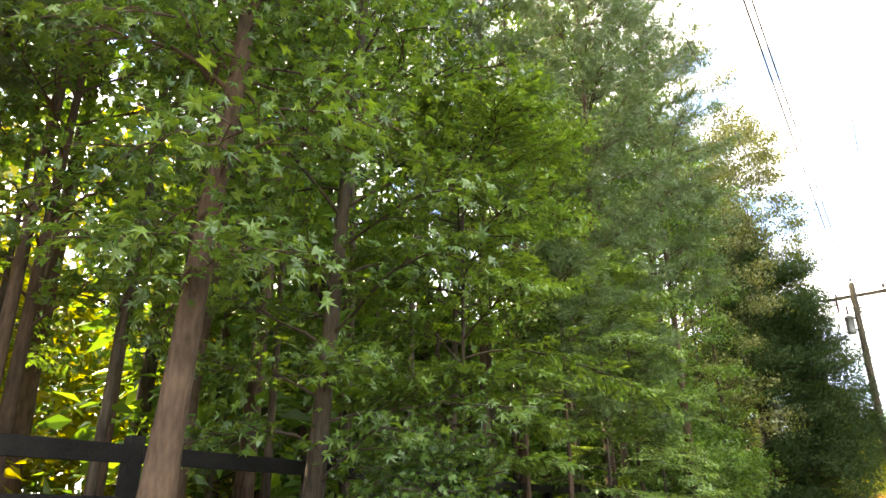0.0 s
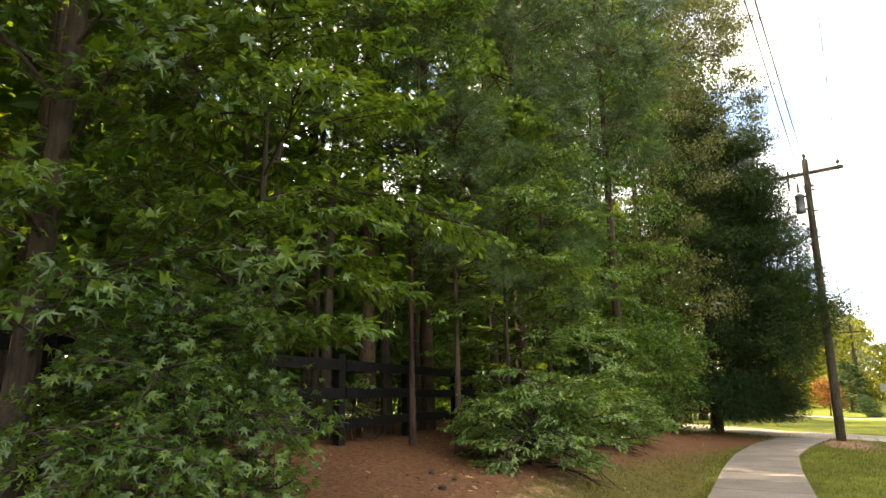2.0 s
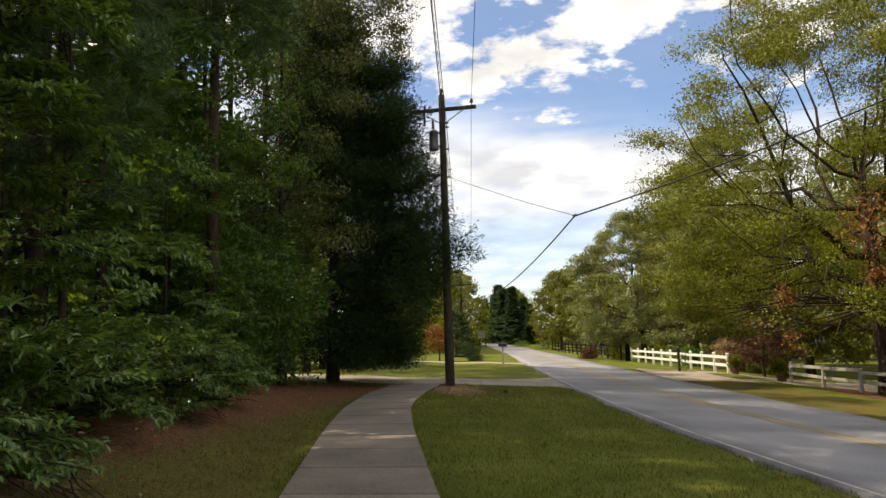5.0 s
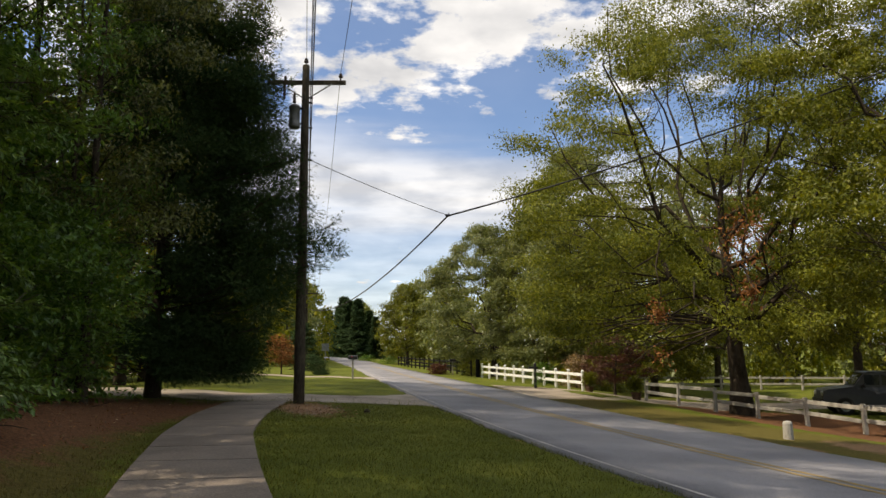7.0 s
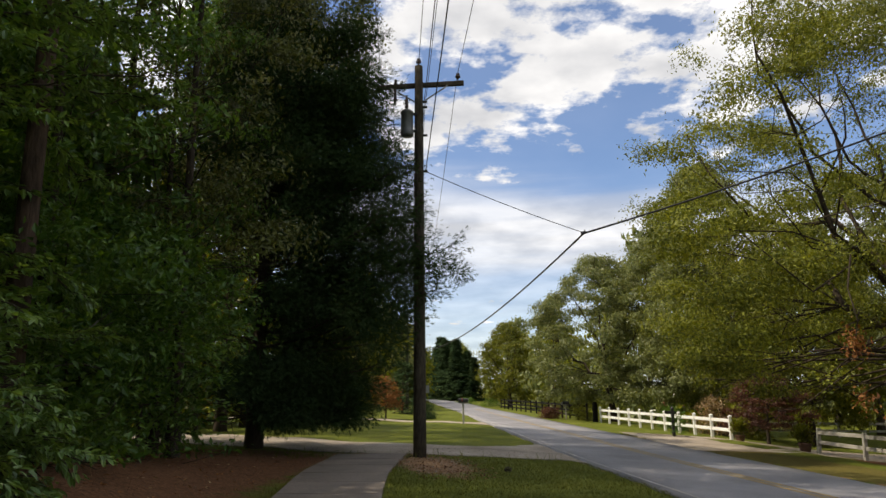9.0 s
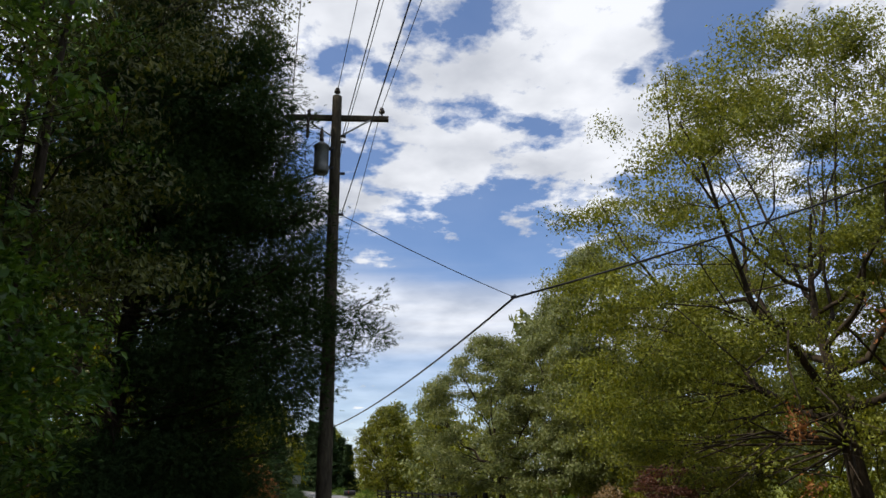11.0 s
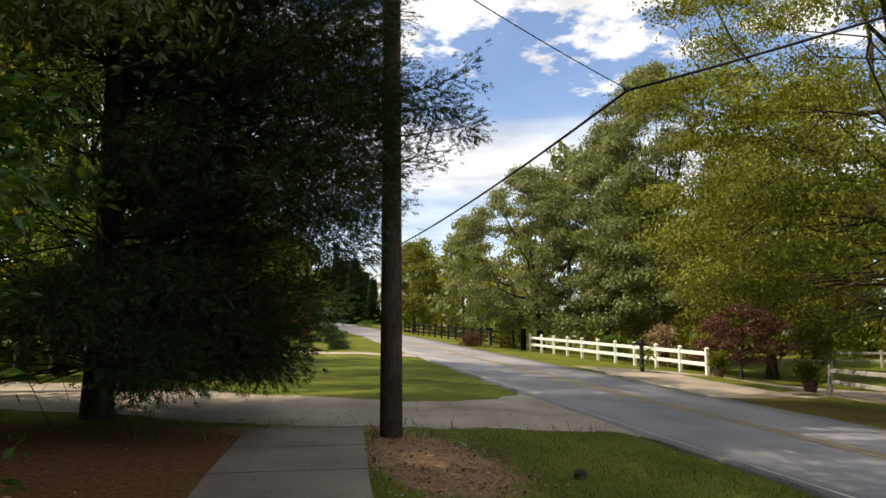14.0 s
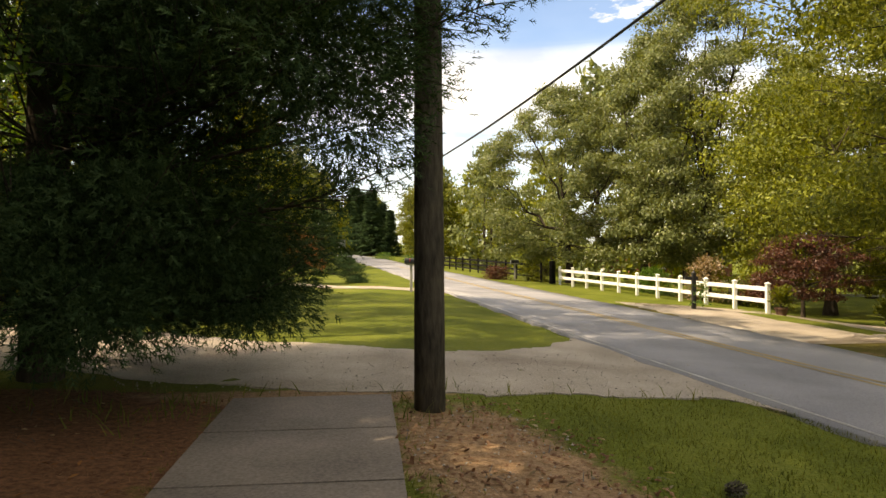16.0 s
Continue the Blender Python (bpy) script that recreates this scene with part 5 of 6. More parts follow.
SPOTS = [(-14, 46), (-19, 50), (-24, 44), (-12, 80), (-15, 88), (-11, 96), (-20, 70), (-27, 60), (9, 97), (11, 104), (14, 90), (16, 80), (22, 76), (24, 86), (30, 74), (34, 66), (38, 58), (36, 44), (34, 34), (31, 24), (30, 14), (28, 4), (-15.5, 126), (7, 120), (13, 122), (20, 110), (-16, 130), (-24, 116), (-3, 152), (4, 148), (-20, 172), (14, 150), (25, 140), (-30, 150), (40, 90), (44, 68), (46, 50), (36, 80), (-18, 140), (9, 137), (-11, 112), (-13.5, 118), (-9.5, 104), (-16, 106), (-24, 150), (-28, 165), (-34, 140), (-2, 165), (6, 134), (42, 76)]
for k, (x, y) in enumerate(SPOTS):
    s = rf.uniform(0.85, 1.25) if y < 100 else rf.uniform(0.8, 1.0)
    o = copy_thing(far_kinds[k % 3], pose(*at(x, y), 0, 0, rf.uniform(0, 360)))
    o.scale = (s, s, s * rf.uniform(0.95, 1.15))


# ---- small things by the road ----
def potted_plant(x, y, r, h, leaf, seed, label):
    t = thing("potted_plant", at(x, y), label, "potted plant")
    prof = [(r * 0.68, 0.0), (r * 0.72, 0.03), (r * 0.95, h * 0.8), (r * 1.05, h * 0.82), (r * 1.05, h), (r * 0.92, h), (r * 0.9, h * 0.9)]
    part("pot", lathe(prof, 18), M_TERRA, t, smooth=False)
    part("soil", cone(r * 0.9, r * 0.9, 0.03, (0, 0, h * 0.88), 16), M_SOIL, t)
    rng, wood, pts, axes = grow(seed, leaf, 0.02, round_profile(leaf * 0.42), 22, 0.05, (50, 70), 0.25, 5, 9, 0.05, trunk_to=0.6)
    up_by = np.array((0, 0, h * 0.85))
    for v, f in wood.limbs:
        wood.twigs.add(v, f)
    wood.twigs.v = [q + up_by for q in wood.twigs.v]
    child("stems", wood.twigs.mesh("stems", M_BARK_GREY), t)
    child("foliage", mesh_np("foliage", *leaves_np(rng, pts + up_by, axes + np.array((0, 0, 0.6)), 0.11, OVAL, 0.5), M_LEAF_LIME), t)


potted_plant(12.1, 41.7, 0.25, 0.36, 0.68, 140, "terracotta pot of arching green plants by the drive")
potted_plant(11.1, 45.65, 0.22, 0.3, 0.72, 141, "small terracotta pot of green plants by the fence end")

for k, (x, y, h, rad, lm, lab) in enumerate(((5.2, 67.6, 0.95, 1.15, M_LEAF_RED, "low wide purplish brown bush by the road"), (7.6, 66.6, 1.5, 1.2, M_LEAF_LIME, "loose yellow green bush by the fence end"), (11.6, 57.5, 1.5, 1.1, M_LEAF_SHRUB, "dark green bush behind the white fence"), (15.6, 55.5, 1.3, 1.0, M_LEAF_LIME, "yellow green bush behind the white fence"), (13.2, 55.2, 2.3, 1.2, M_LEAF_PEACH, "pinkish flowering bush in the yard"), (1.6, 108.0, 1.3, 1.6, M_LEAF_SHRUB, "low dark hedge bush beside the far road"), (-1.6, 117.0, 1.3, 1.8, M_LEAF_SHRUB, "low dark hedge bush beside the far road"))):
    plant("bush", at(x, y), lab, "bush", lobed(150 + k, h, 0.03, bulge(rad, 0.85, 0.5, 0.4), 0.1, 22, rad * 0.42, 90, twigs=1), M_BARK_DARK, lm, 0.13, OVAL)

sign = thing("vine_post", at(8.46, 46.66), "black iron post with a climbing vine and crossbar", "post")
part("post_body", box((0.13, 0.13, 1.4), (0, 0, 0.62), 0.01), M_DARKMETAL, sign)
part("crossbar", box((0.5, 0.07, 0.12), (-0.1, 0, 1.12), 0.01), M_DARKMETAL, sign)
part("finial", lathe([(0.05, 1.27), (0.07, 1.31), (0.03, 1.37), (0.01, 1.42)], 10), M_DARKMETAL, sign)
rng, wood, pts, axes = grow(142, 0.95, 0.012, column_profile(0.2), 14, 0.08, (20, 50), 0.3, 3, 8, 0.03)
child("vine", mesh_np("vine", *leaves_np(rng, pts + np.array((0.22, 0, 0)), axes, 0.1, OVAL), M_LEAF_SHRUB), sign)


def mailbox(x, y, rz):
    m = thing("mailbox", at(x, y), "dark metal mailbox on a grey wooden post", "mailbox", rz=rz)
    part("mailbox_post", box((0.1, 0.1, 1.25), (0, 0, 0.5), 0.008), M_GREYWOOD, m)
    part("support", box((0.5, 0.12, 0.04), (0.05, 0, 1.1), 0.004), M_GREYWOOD, m)
    bm = bmesh.new()
    prof = [(-0.09, 0), (0.09, 0)] + [(0.09 * math.cos(a), 0.13 + 0.09 * math.sin(a)) for a in np.linspace(0, math.pi, 9)]
    ends = [[bm.verts.new((sx * 0.26, y0, 1.13 + z0)) for y0, z0 in prof] for sx in (-1, 1)]
    bm.faces.new(ends[0][::-1]), bm.faces.new(ends[1])
    for k in range(len(prof)):
        q = (k + 1) % len(prof)
        bm.faces.new((ends[0][k], ends[0][q], ends[1][q], ends[1][k]))
    part("box_body", bm, M_DARKMETAL, m)
    part("box_door", box((0.012, 0.19, 0.2), (0.268, 0, 1.235), 0.004), M_STEEL, m)
    part("flag", box((0.03, 0.008, 0.14), (-0.05, -0.1, 1.28), 0.002), M_LAMP, m)


gate = thing("gate_post", at(7.95, 64.2), "dark weathered wooden gate post", "post")
part("post_body", cone(0.2, 0.18, 1.5, (0, 0, 0.65), 10), M_BLACKWOOD, gate)
board = thing("road_sign", at(-6.4, 98.0), "small blue grey road sign on a steel post", "sign")
part("sign_post", box((0.06, 0.06, 2.4), (0, 0, 1.0), 0.005), M_STEEL, board)
part("sign_plate", box((0.9, 0.02, 0.9), (0, -0.05, 2.1), 0.004), M_STEEL, board)
mailbox(-1.35, 50.4, 0)
mailbox(6.3, 67.4, 180)

def dead_branch(x, y, z, length, n, size, seed, label):
    d = thing("dead_branch", (x, y, z), label, "branch")
    h = Heap()
    h.add(*tube_np(np.array([(0.25, 0.1, length), (0.05, 0.1, length * 0.65), (0.15, 0, length * 0.3), (-0.1, 0.05, -0.3)]), (0.03, 0.025, 0.018, 0.01), 5))
    child("stem", h.mesh("stem", M_BARK_DARK), d)
    rd = np.random.default_rng(seed)
    dp = np.concatenate([rd.normal((0, 0, 0.2), (size, size, size * 1.4), (n, 3)), rd.normal((0.05, 0, -0.5 * length), (0.15, 0.15, 0.2), (n // 3, 3))])
    child("dead_leaves", mesh_np("dead_leaves", *leaves_np(rd, dp, rd.normal(0, 1, dp.shape) + np.array((0, 0, -0.8)), 0.13, OVAL), M_LEAF_DRY), d)


dead_branch(9.3, 32.1, 2.5, 2.6, 190, 0.17, 5, "hanging broken branch with dead orange brown leaves")
dead_branch(11.3, 30.0, 4.6, 2.8, 420, 0.42, 6, "large clump of dead brown leaves hanging in the oak")


bare = thing("bare_branch", at(-6.9, 22.6), "pale bare dead branch arching out of the thicket", "branch")
h = Heap()
h.add(*tube_np(np.array([(0.0, 0.1, 0.0), (0.1, 0.0, 0.7), (0.35, -0.2, 1.25), (0.8, -0.4, 1.6), (1.3, -0.5, 1.8)]), (0.028, 0.024, 0.02, 0.014, 0.006), 6))
child("stem", h.mesh("stem", M_BARK_GREY), bare)
for a, b, c in (((0.35, -0.2, 1.25), (0.7, -0.15, 1.3), (1.05, -0.2, 1.22)), ((0.8, -0.4, 1.6), (1.0, -0.3, 1.85), (1.25, -0.35, 2.0)), ((0.1, 0.0, 0.7), (-0.25, -0.3, 0.95), (-0.6, -0.4, 1.0))):
    h = Heap()
    h.add(*tube_np(np.array([a, b, c]), (0.013, 0.009, 0.004), 5))
    child("twig", h.mesh("twig", M_BARK_GREY), bare)


# ---- parked car ----
def suv(x, y, rz):
    c = thing("parked_suv", at(x, y), "dark grey four door off-road car parked in the shaded yard", "car", rz=rz)
    prof = [(-2.2, 0.45), (-2.25, 0.75), (-2.2, 1.05), (-2.0, 1.12), (-1.95, 1.15), (-1.75, 1.75), (-1.6, 1.82), (0.35, 1.82), (0.5, 1.78), (0.95, 1.2), (1.95, 1.08), (2.12, 1.0), (2.18, 0.7), (2.15, 0.45)]
    bm = bmesh.new()
    rows = []
    for yy, k in ((-0.9, 0.0), (-0.84, 1.0), (0.84, 1.0), (0.9, 0.0)):
        rows.append([bm.verts.new((px, yy * (1 if pz < 1.15 else 0.9), pz if k else 0.45 + (pz - 0.45) * 0.98)) for px, pz in prof])
    for a, b in zip(rows, rows[1:]):
        for k in range(len(prof)):
            q = (k + 1) % len(prof)
            bm.faces.new((a[k], b[k], b[q], a[q]))
    bm.faces.new(rows[0]), bm.faces.new(rows[-1][::-1])
    bmesh.ops.recalc_face_normals(bm, faces=bm.faces[:])
    part("car_body", bm, M_CARPAINT, c)
    for sy in (-1, 1):
        for x0, x1 in ((-1.55, -0.85), (-0.75, -0.1), (0.0, 0.55)):
            part("side_window", box((x1 - x0, 0.02, 0.42), ((x0 + x1) / 2, sy * 0.815, 1.48), 0.004), M_GLASS, c)
        part("door_handle", box((0.16, 0.03, 0.03), (-0.35, sy * 0.915, 1.02), 0.005), M_DARKMETAL, c)
        part("headlight", box((0.05, 0.3, 0.16), (2.15, sy * 0.62, 0.88), 0.01), M_WHITE, c)
        part("tail_light", box((0.05, 0.14, 0.3), (-2.23, sy * 0.76, 0.95), 0.01), M_LAMP, c)
        part("mirror", box((0.12, 0.2, 0.14), (0.6, sy * 0.98, 1.22), 0.03), M_DARKMETAL, c)
        for wx in (-1.35, 1.35):
            bm = lathe([(0.2, -0.11), (0.34, -0.12), (0.37, -0.08), (0.37, 0.08), (0.34, 0.12), (0.2, 0.11)], 20)
            bm.transform(Matrix.Translation((wx, sy * 0.82, 0.37)) @ Matrix.Rotation(math.pi / 2, 4, "X"))
            w = part("wheel", bm, M_RUBBER, c, smooth=False)
            bm = cone(0.21, 0.19, 0.27, (0, 0, 0), 12)
            bm.transform(Matrix.Translation((wx, sy * 0.82, 0.37)) @ Matrix.Rotation(math.pi / 2, 4, "X"))
            part("rim", bm, M_STEEL, w)
    part("windscreen", box((0.02, 1.36, 0.62), (0.735, 0, 1.5), 0.004, Matrix.Rotation(math.radians(-38), 4, "Y")), M_GLASS, c)
    part("bumper", box((0.16, 1.76, 0.2), (2.18, 0, 0.56), 0.03), M_DARKMETAL, c)
    part("bumper", box((0.16, 1.76, 0.2), (-2.24, 0, 0.56), 0.03), M_DARKMETAL, c)


suv(21.3, 38.2, 158)


# ---- houses behind the trees ----
def house(x, y, rz, w, d, h, label, wall_mat):
    b = thing("house", at(x, y), label, "house", rz=rz)
    part("wall", box((w, d, h + 0.6), (0, 0, h / 2 - 0.3)), wall_mat, b)
    bm = bmesh.new()
    e = 0.5
    pts = [(-w / 2 - e, -d / 2 - e, h), (w / 2 + e, -d / 2 - e, h), (w / 2 + e, d / 2 + e, h), (-w / 2 - e, d / 2 + e, h), (-w / 2 - e, 0, h + d * 0.33), (w / 2 + e, 0, h + d * 0.33)]
    vs = [bm.verts.new(p) for p in pts]
    for q in ((0, 1, 5, 4), (2, 3, 4, 5), (0, 4, 3), (1, 2, 5), (3, 2, 1, 0)):
        bm.faces.new([vs[k] for k in q])
    roof = part("roof", bm, M_ROOF, b)
    part("chimney", box((0.9, 0.7, 2.4), (w * 0.3, 0, h + d * 0.33), 0.01), wall_mat, roof)
    for k in range(4):
        wx = -w / 2 + w * (k + 0.5) / 4
        if k == 2:
            door = part("door", box((1.0, 0.08, 2.1), (wx, -d / 2 - 0.02, 1.2), 0.01), M_DARKMETAL, b)
            part("door_handle", box((0.04, 0.05, 0.14), (wx + 0.4, -d / 2 - 0.08, 1.15), 0.005), M_STEEL, door)
            continue
        win = part("window", box((1.1, 0.06, 1.4), (wx, -d / 2 - 0.01, 1.7), 0.005), M_WHITE, b)
        for sx in (-1, 1):
            for sz in (-1, 1):
                part("pane", box((0.44, 0.02, 0.58), (wx + sx * 0.25, -d / 2 - 0.045, 1.7 + sz * 0.32)), M_GLASS, win)
        part("sill", box((1.3, 0.16, 0.07), (wx, -d / 2 - 0.06, 0.96), 0.005), M_WHITE, win)


house(37.5, 50.0, 60, 14, 8, 3.0, "low red brick house behind shade trees", M_BRICK)
house(27.0, 92.0, 20, 11, 8, 3.0, "pale brick house glimpsed between trunks", M_BRICK)

# ---- ground clutter ----
conep = thing("pine_cone", (-0.22, 28.05, gz(-0.22, 28.05)), "grey brown open pine cone lying on the grass", "pine cone")
pc_v, pc_f = [], []
rc = np.random.default_rng(8)
cp = []
ca = []
for k in range(70):
    t = k / 70
    a = k * 2.4
    r = 0.05 * math.sin(math.pi * (0.12 + 0.85 * t))
    cp.append((-0.1 + 0.2 * t, r * math.cos(a), 0.055 + r * math.sin(a)))
    ca.append((0.5, math.cos(a), math.sin(a)))
conep.scale = (0.75, 0.75, 0.75)
child("scales", mesh_np("scales", *leaves_np(rc, np.array(cp), np.array(ca) * 3, 0.055, OVAL, 0.2, 0.1), M_BARK_GREY), conep)
child("core", part("core", lathe([(0.01, 0.0), (0.035, 0.05), (0.03, 0.14), (0.01, 0.19)], 8), M_BARK_DARK, conep).data, conep).matrix_local = pose(-0.1, 0, 0.055, 0, 90, 0)
for o in [c for c in conep.children if c.name == "core"]:
    bpy.data.objects.remove(o)


rcone = random.Random(31)
for k in range(9):
    y = rcone.uniform(8.0, 16.0)
    x = walk_x(y) - rcone.uniform(2.9, 4.6)
    o = tagged(copy_thing(conep, pose(x, y, gz(x, y) + 0.005, 0, rcone.uniform(-10, 10), rcone.uniform(0, 360))), "dark open pine cone lying on the pine straw", "pine cone", "pine cones on the bank")
    s = rcone.uniform(0.35, 0.5)
    o.scale = (s, s, s)


def scatter(n, region, seed):
    r = np.random.default_rng(seed)
    (x0, x1), (y0, y1) = region
    return r, np.stack([r.uniform(x0, x1, n), r.uniform(y0, y1, n)], 1)


# grass blades on the verge
r, p = scatter(205000, ((-4.8, 5.2), (6.5, 31.7)), 3)
u = p[:, 0] - walk_x(p[:, 1])
edge = np.interp(p[:, 1], (-5, 8, 12, 18, 24, 27, 31), (2.4, 2.4, 2.5, 1.8, 1.15, 0.7, 0.6))
ok = (np.abs(u) > 0.80) & (u > -edge + r.normal(0, 0.25, len(u))) & (p[:, 0] < road_x(p[:, 1]) - 0.05 + r.normal(0, 0.08, len(u)))
ok &= (np.hypot((p[:, 0] + 1.8 - 0.18 * (29 - p[:, 1])) / 0.8, (p[:, 1] - 28.8) / 2.2) + r.normal(0, 0.28, len(u)) > 1) & ((p[:, 1] < 31.32 + r.normal(0, 0.12, len(u))))
p = p[ok]
z = ground_z(p[:, 0], p[:, 1])
BLADE = (np.array([(-0.09, 0, 0), (0.09, 0, 0), (0, 1, 0.3)]), np.array([(0, 1, 2)]))
worn = p[:, 0] - walk_x(p[:, 1]) + r.normal(0, 0.35, len(p)) < -0.9
for pick, mt, lab in ((~worn, M_GRASS, "short mown grass blades on the verge"), (worn, M_GRASS_DRY, "short dry brownish grass beside the straw bank")):
    gv, gf = leaves_np(r, np.column_stack([p, z - 0.004])[pick], np.tile((0, 0, 1.0), (int(pick.sum()), 1)), 0.042, BLADE, 0.2, 0.4)
    tagged(new("grass", mesh_np("grass", gv, gf, mt)), lab, "grass", kind="stuff")

# fallen needles and leaves on the bank
r, p = scatter(60000, ((-9, 2), (-1, 32)), 6)
u = p[:, 0] - walk_x(p[:, 1])
edge = np.interp(p[:, 1], (-5, 8, 12, 18, 24, 27, 31), (2.5, 2.5, 2.6, 1.8, 1.2, 0.86, 0.8))
ok = (u < -edge + r.normal(0, 0.2, len(u))) & (u > -6.5) & (p[:, 1] < 31.5)
p = p[ok]
ax = r.normal(0, 1, (len(p), 3)) * np.array((1, 1, 0.12))
NEEDLE = (np.array([(-0.012, 0, 0), (0.012, 0, 0), (0, 1, 0.02)]), np.array([(0, 1, 2)]))
nv, nf = leaves_np(r, np.column_stack([p, ground_z(p[:, 0], p[:, 1]) + 0.012]), ax, 0.16, NEEDLE, 2.5, 0.3)
tagged(new("pine_straw", mesh_np("pine_straw", nv, nf, M_STRAW)), "loose reddish brown pine straw on the bank", "pine straw", kind="stuff")
pick = p[r.choice(len(p), 1500, replace=False)]
lv, lf = leaves_np(r, np.column_stack([pick, ground_z(pick[:, 0], pick[:, 1]) + 0.02]), r.normal(0, 1, (1500, 3)) * np.array((1, 1, 0.1)), 0.062, OVAL, 2.0, 0.4)
tagged(new("fallen_leaves", mesh_np("fallen_leaves", lv, lf, M_LEAF_DRY)), "scattered dry brown fallen leaves", "leaves", kind="stuff")

# twigs and litter under the wood and round the pole
r, p = scatter(1500, ((-7.5, 0.6), (8, 31.2)), 21)
u = p[:, 0] - walk_x(p[:, 1])
mud_here = np.hypot((p[:, 0] + 1.6 - 0.18 * (29 - p[:, 1])) / 0.95, (p[:, 1] - 28.8) / 2.3) < 1
p = p[((u < -1.9) & (u > -5.6)) | mud_here | ((np.hypot(p[:, 0] + 2.2, p[:, 1] - 30.3) < 0.9))]
TWIG = (np.array([(-0.03, 0, 0), (0.03, 0, 0), (0.02, 0.55, 0.05), (-0.02, 0.55, 0.05), (0, 1, 0.0), (0.25, 0.8, 0.04)]), np.array([(0, 1, 2), (0, 2, 3), (3, 2, 4), (2, 5, 3)]))
tv, tf2 = leaves_np(r, np.column_stack([p, ground_z(p[:, 0], p[:, 1]) + 0.018]), r.normal(0, 1, (len(p), 3)) * np.array((1, 1, 0.08)), 0.11, TWIG, 2.5, 0.6)
tagged(new("fallen_twigs", mesh_np("fallen_twigs", tv, tf2, M_BARK_GREY)), "short dead twigs scattered on straw and clay", "twigs", kind="stuff")
pick = p[::2]
lv, lf = leaves_np(r, np.column_stack([pick + 0.1, ground_z(pick[:, 0] + 0.1, pick[:, 1] + 0.1) + 0.02]), r.normal(0, 1, (len(pick), 3)) * np.array((1, 1, 0.15)), 0.07, LEAF, 2.0, 0.4)
tagged(new("fallen_leaves", mesh_np("fallen_leaves", lv, lf, M_LEAF_PEACH)), "pale curled fallen leaves on the bank", "leaves", kind="stuff")

# bark chips on the bare clay round the pole
r, p = scatter(2600, ((-3.6, 0.4), (26.0, 31.2)), 27)
p = p[np.hypot((p[:, 0] + 1.75 - 0.18 * (29 - p[:, 1])) / 0.95, (p[:, 1] - 28.8) / 2.5) + r.normal(0, 0.15, len(p)) < 1]
CHIP = (np.array([(-0.3, 0, 0), (0.25, 0.05, 0), (0.3, 0.9, 0.05), (-0.2, 1, 0), (0, 0.5, 0.22)]), np.array([(0, 1, 4), (1, 2, 4), (2, 3, 4), (3, 0, 4)]))
lv, lf = leaves_np(r, np.column_stack([p, ground_z(p[:, 0], p[:, 1]) + 0.008]), r.normal(0, 1, (len(p), 3)) * np.array((1, 1, 0.1)), 0.042, CHIP, 2.5, 0.6)
tagged(new("bark_chips", mesh_np("bark_chips", lv, lf, M_STRAW)), "brown bark chips scattered over bare clay", "bark chips", kind="stuff")

# weeds and taller grass round the cedar, the pole and the end of the footpath
r, p = scatter(5200, ((-7.6, 1.4), (27.2, 31.6)), 22)
near = np.exp(-np.hypot((p[:, 0] + 5.0) / 1.3, (p[:, 1] - 30.6) / 0.7) ** 2) + 0.5 * np.exp(-np.hypot((p[:, 0] + 2.2) / 0.45, (p[:, 1] - 30.4) / 0.5) ** 2) + 0.35 * np.exp(-((p[:, 1] - 31.35) / 0.16) ** 2)
clump = np.sin(p[:, 0] * 5.1) * np.sin(p[:, 1] * 4.3 + p[:, 0]) > -0.3
p = p[(r.uniform(0, 1, len(p)) < near) & clump & (np.hypot(p[:, 0] + 2.2, p[:, 1] - 30.5) > 0.2) & ((np.abs(p[:, 0] - walk_x(p[:, 1])) > 0.9) | (p[:, 1] > 31.1))]
STALK = (np.array([(-0.035, 0, 0), (0.035, 0, 0), (0.03, 0.55, 0.1), (-0.03, 0.55, 0.1), (0, 1, 0.4)]), np.array([(0, 1, 2), (0, 2, 3), (3, 2, 4)]))
wv, wf = leaves_np(r, np.column_stack([p, ground_z(p[:, 0], p[:, 1]) - 0.005]), np.tile((0, 0, 1.0), (len(p), 1)), 0.13, STALK, 0.2, 0.6)
tagged(new("weeds", mesh_np("weeds", wv, wf, M_GRASS)), "ragged weeds along the gravel edge and cedar base", "weeds", kind="stuff")

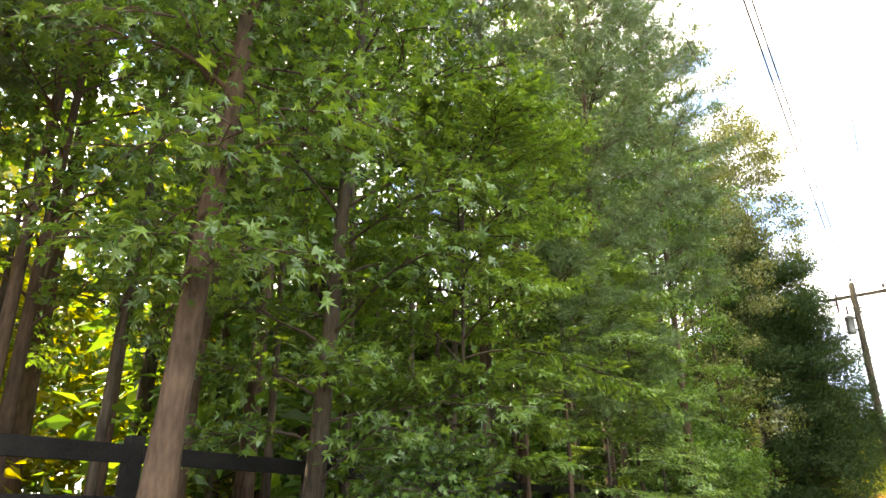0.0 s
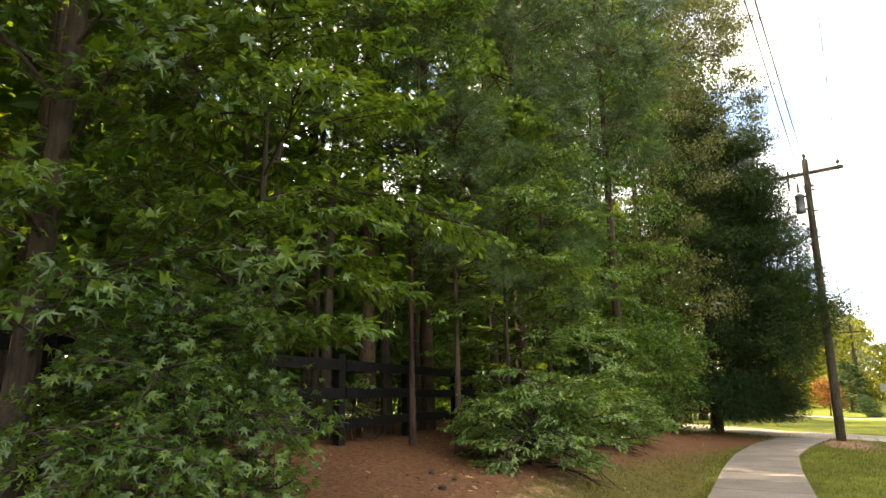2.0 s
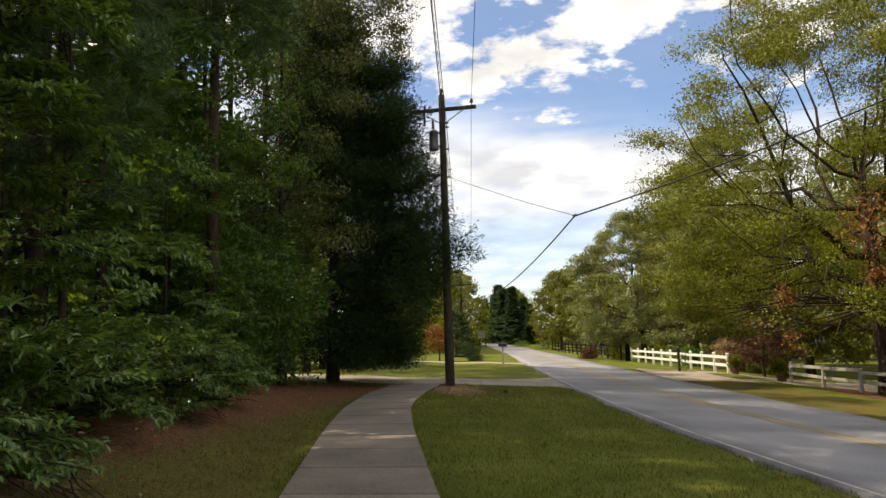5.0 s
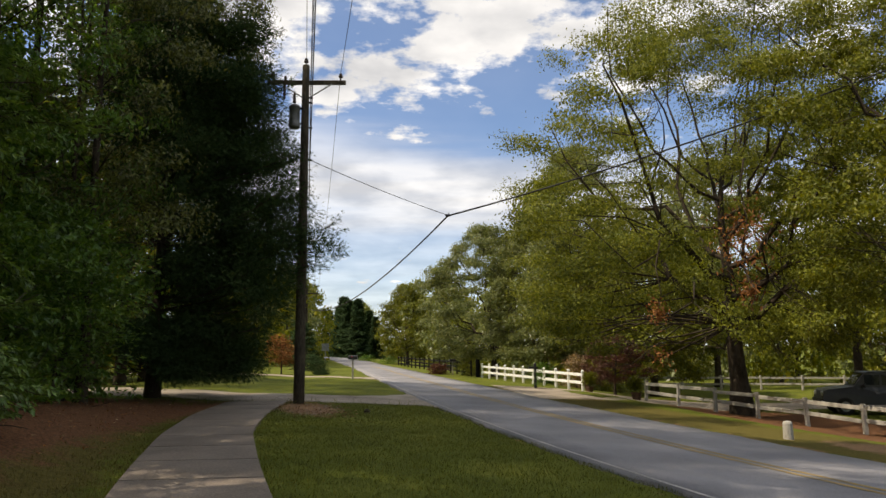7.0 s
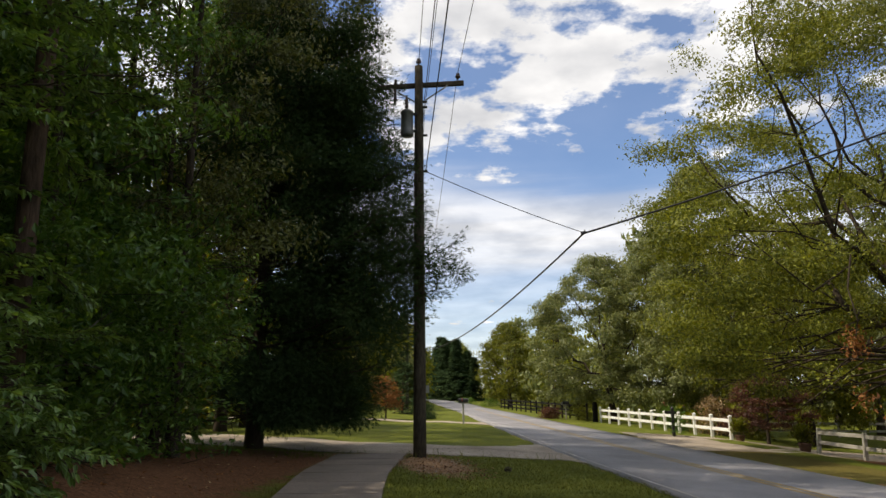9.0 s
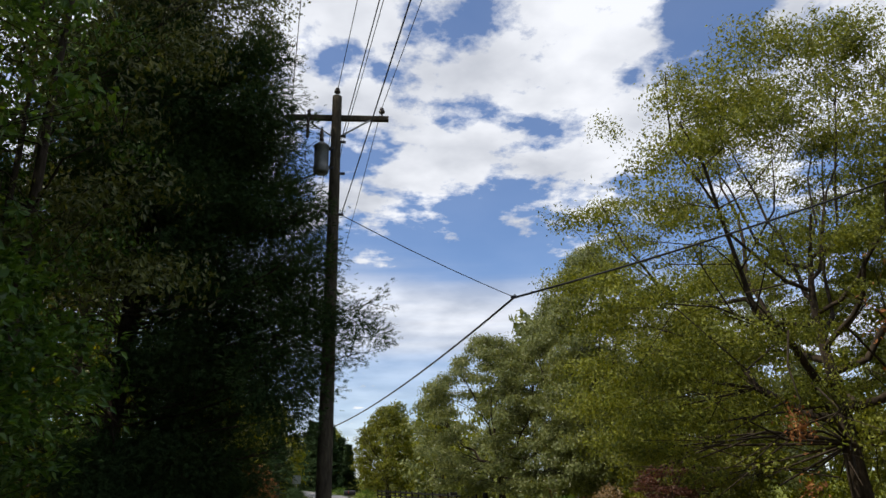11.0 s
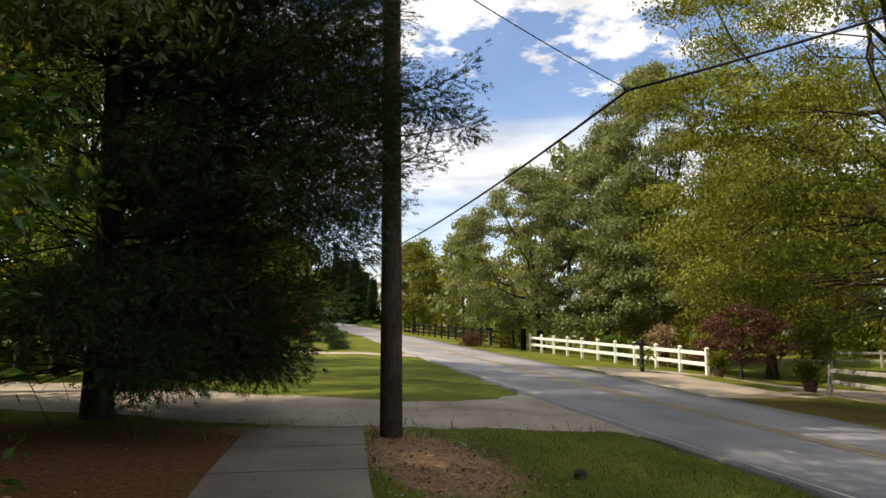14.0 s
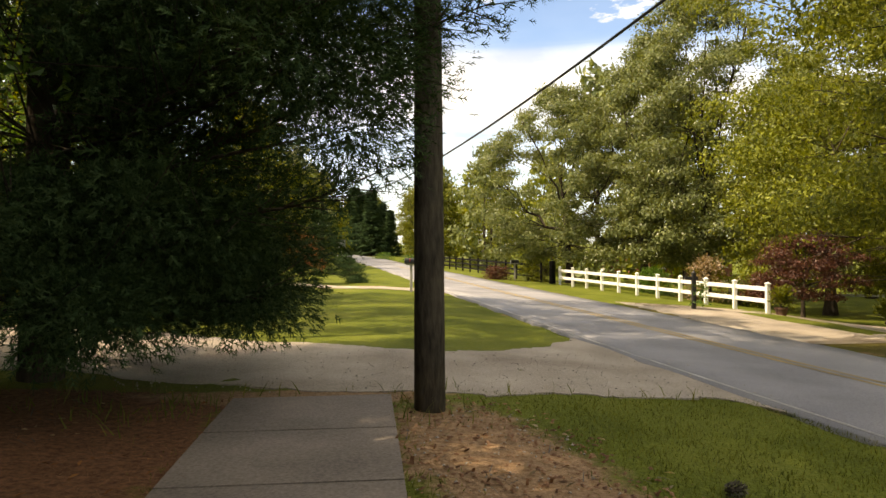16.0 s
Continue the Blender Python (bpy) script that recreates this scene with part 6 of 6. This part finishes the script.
# loose stones on the drive and the bare patch
r, p = scatter(4200, ((-6, 2.2), (26.5, 36.5)), 12)
in_mud = np.hypot((p[:, 0] + 1.75) / 0.85, (p[:, 1] - 28.6) / 2.0) < 1
in_drive = (p[:, 1] > 31.4) & (p[:, 1] < 34.6)
p = p[in_mud | (in_drive & (np.arange(len(p)) % 2 == 0))]
oct_v = np.array([(1, 0, 0), (-1, 0, 0), (0, 1, 0), (0, -1, 0), (0, 0, 0.7), (0, 0, -0.5)]) * 0.5
oct_f = np.array([(0, 2, 4), (2, 1, 4), (1, 3, 4), (3, 0, 4), (2, 0, 5), (1, 2, 5), (3, 1, 5), (0, 3, 5)])
sv, sf = leaves_np(r, np.column_stack([p, ground_z(p[:, 0], p[:, 1]) + np.where(p[:, 1] > 31.3, 0.019, 0.005)]), r.normal(0, 1, (len(p), 3)) * np.array((1, 1, 0.1)), 0.022, (oct_v, oct_f), 2.0, 0.8)
tagged(new("gravel", mesh_np("gravel", sv, sf, M_STONE)), "loose small grey stones on gravel and clay", "gravel", kind="stuff")

# ---- footpath slabs ----
path = tagged(new("footpath"), "shaded concrete footpath of cast slabs", "footpath", kind="structure")
ys = np.arange(-11.8, 31.5, 1.43)
for k in range(len(ys) - 1):
    bm = bmesh.new()
    a, b = ys[k] + 0.016, ys[k + 1] - 0.016
    top, bot = [], []
    n = 4
    for q in range(n + 1):
        y = a + (b - a) * q / n
        c = walk_x(y)
        d = (walk_x(y + 0.1) - walk_x(y - 0.1)) / 0.2
        w = 0.77 / math.cos(math.atan(d)) + 0.09 * float(sstep(22, 29, y))
        top.append((bm.verts.new((c - w, y, 0.035 + gz(c - w, y) * 0)), bm.verts.new((c + w, y, 0.035))))
        bot.append((bm.verts.new((c - w, y, -0.1)), bm.verts.new((c + w, y, -0.1))))
    for q in range(n):
        bm.faces.new((top[q][0], top[q][1], top[q + 1][1], top[q + 1][0]))
        bm.faces.new((top[q][0], top[q + 1][0], bot[q + 1][0], bot[q][0]))
        bm.faces.new((top[q][1], bot[q][1], bot[q + 1][1], top[q + 1][1]))
    bm.faces.new((top[0][0], bot[0][0], bot[0][1], top[0][1]))
    bm.faces.new((top[n][0], top[n][1], bot[n][1], bot[n][0]))
    bmesh.ops.recalc_face_normals(bm, faces=bm.faces[:])
    part("slab", bm, M_CONCRETE, path)
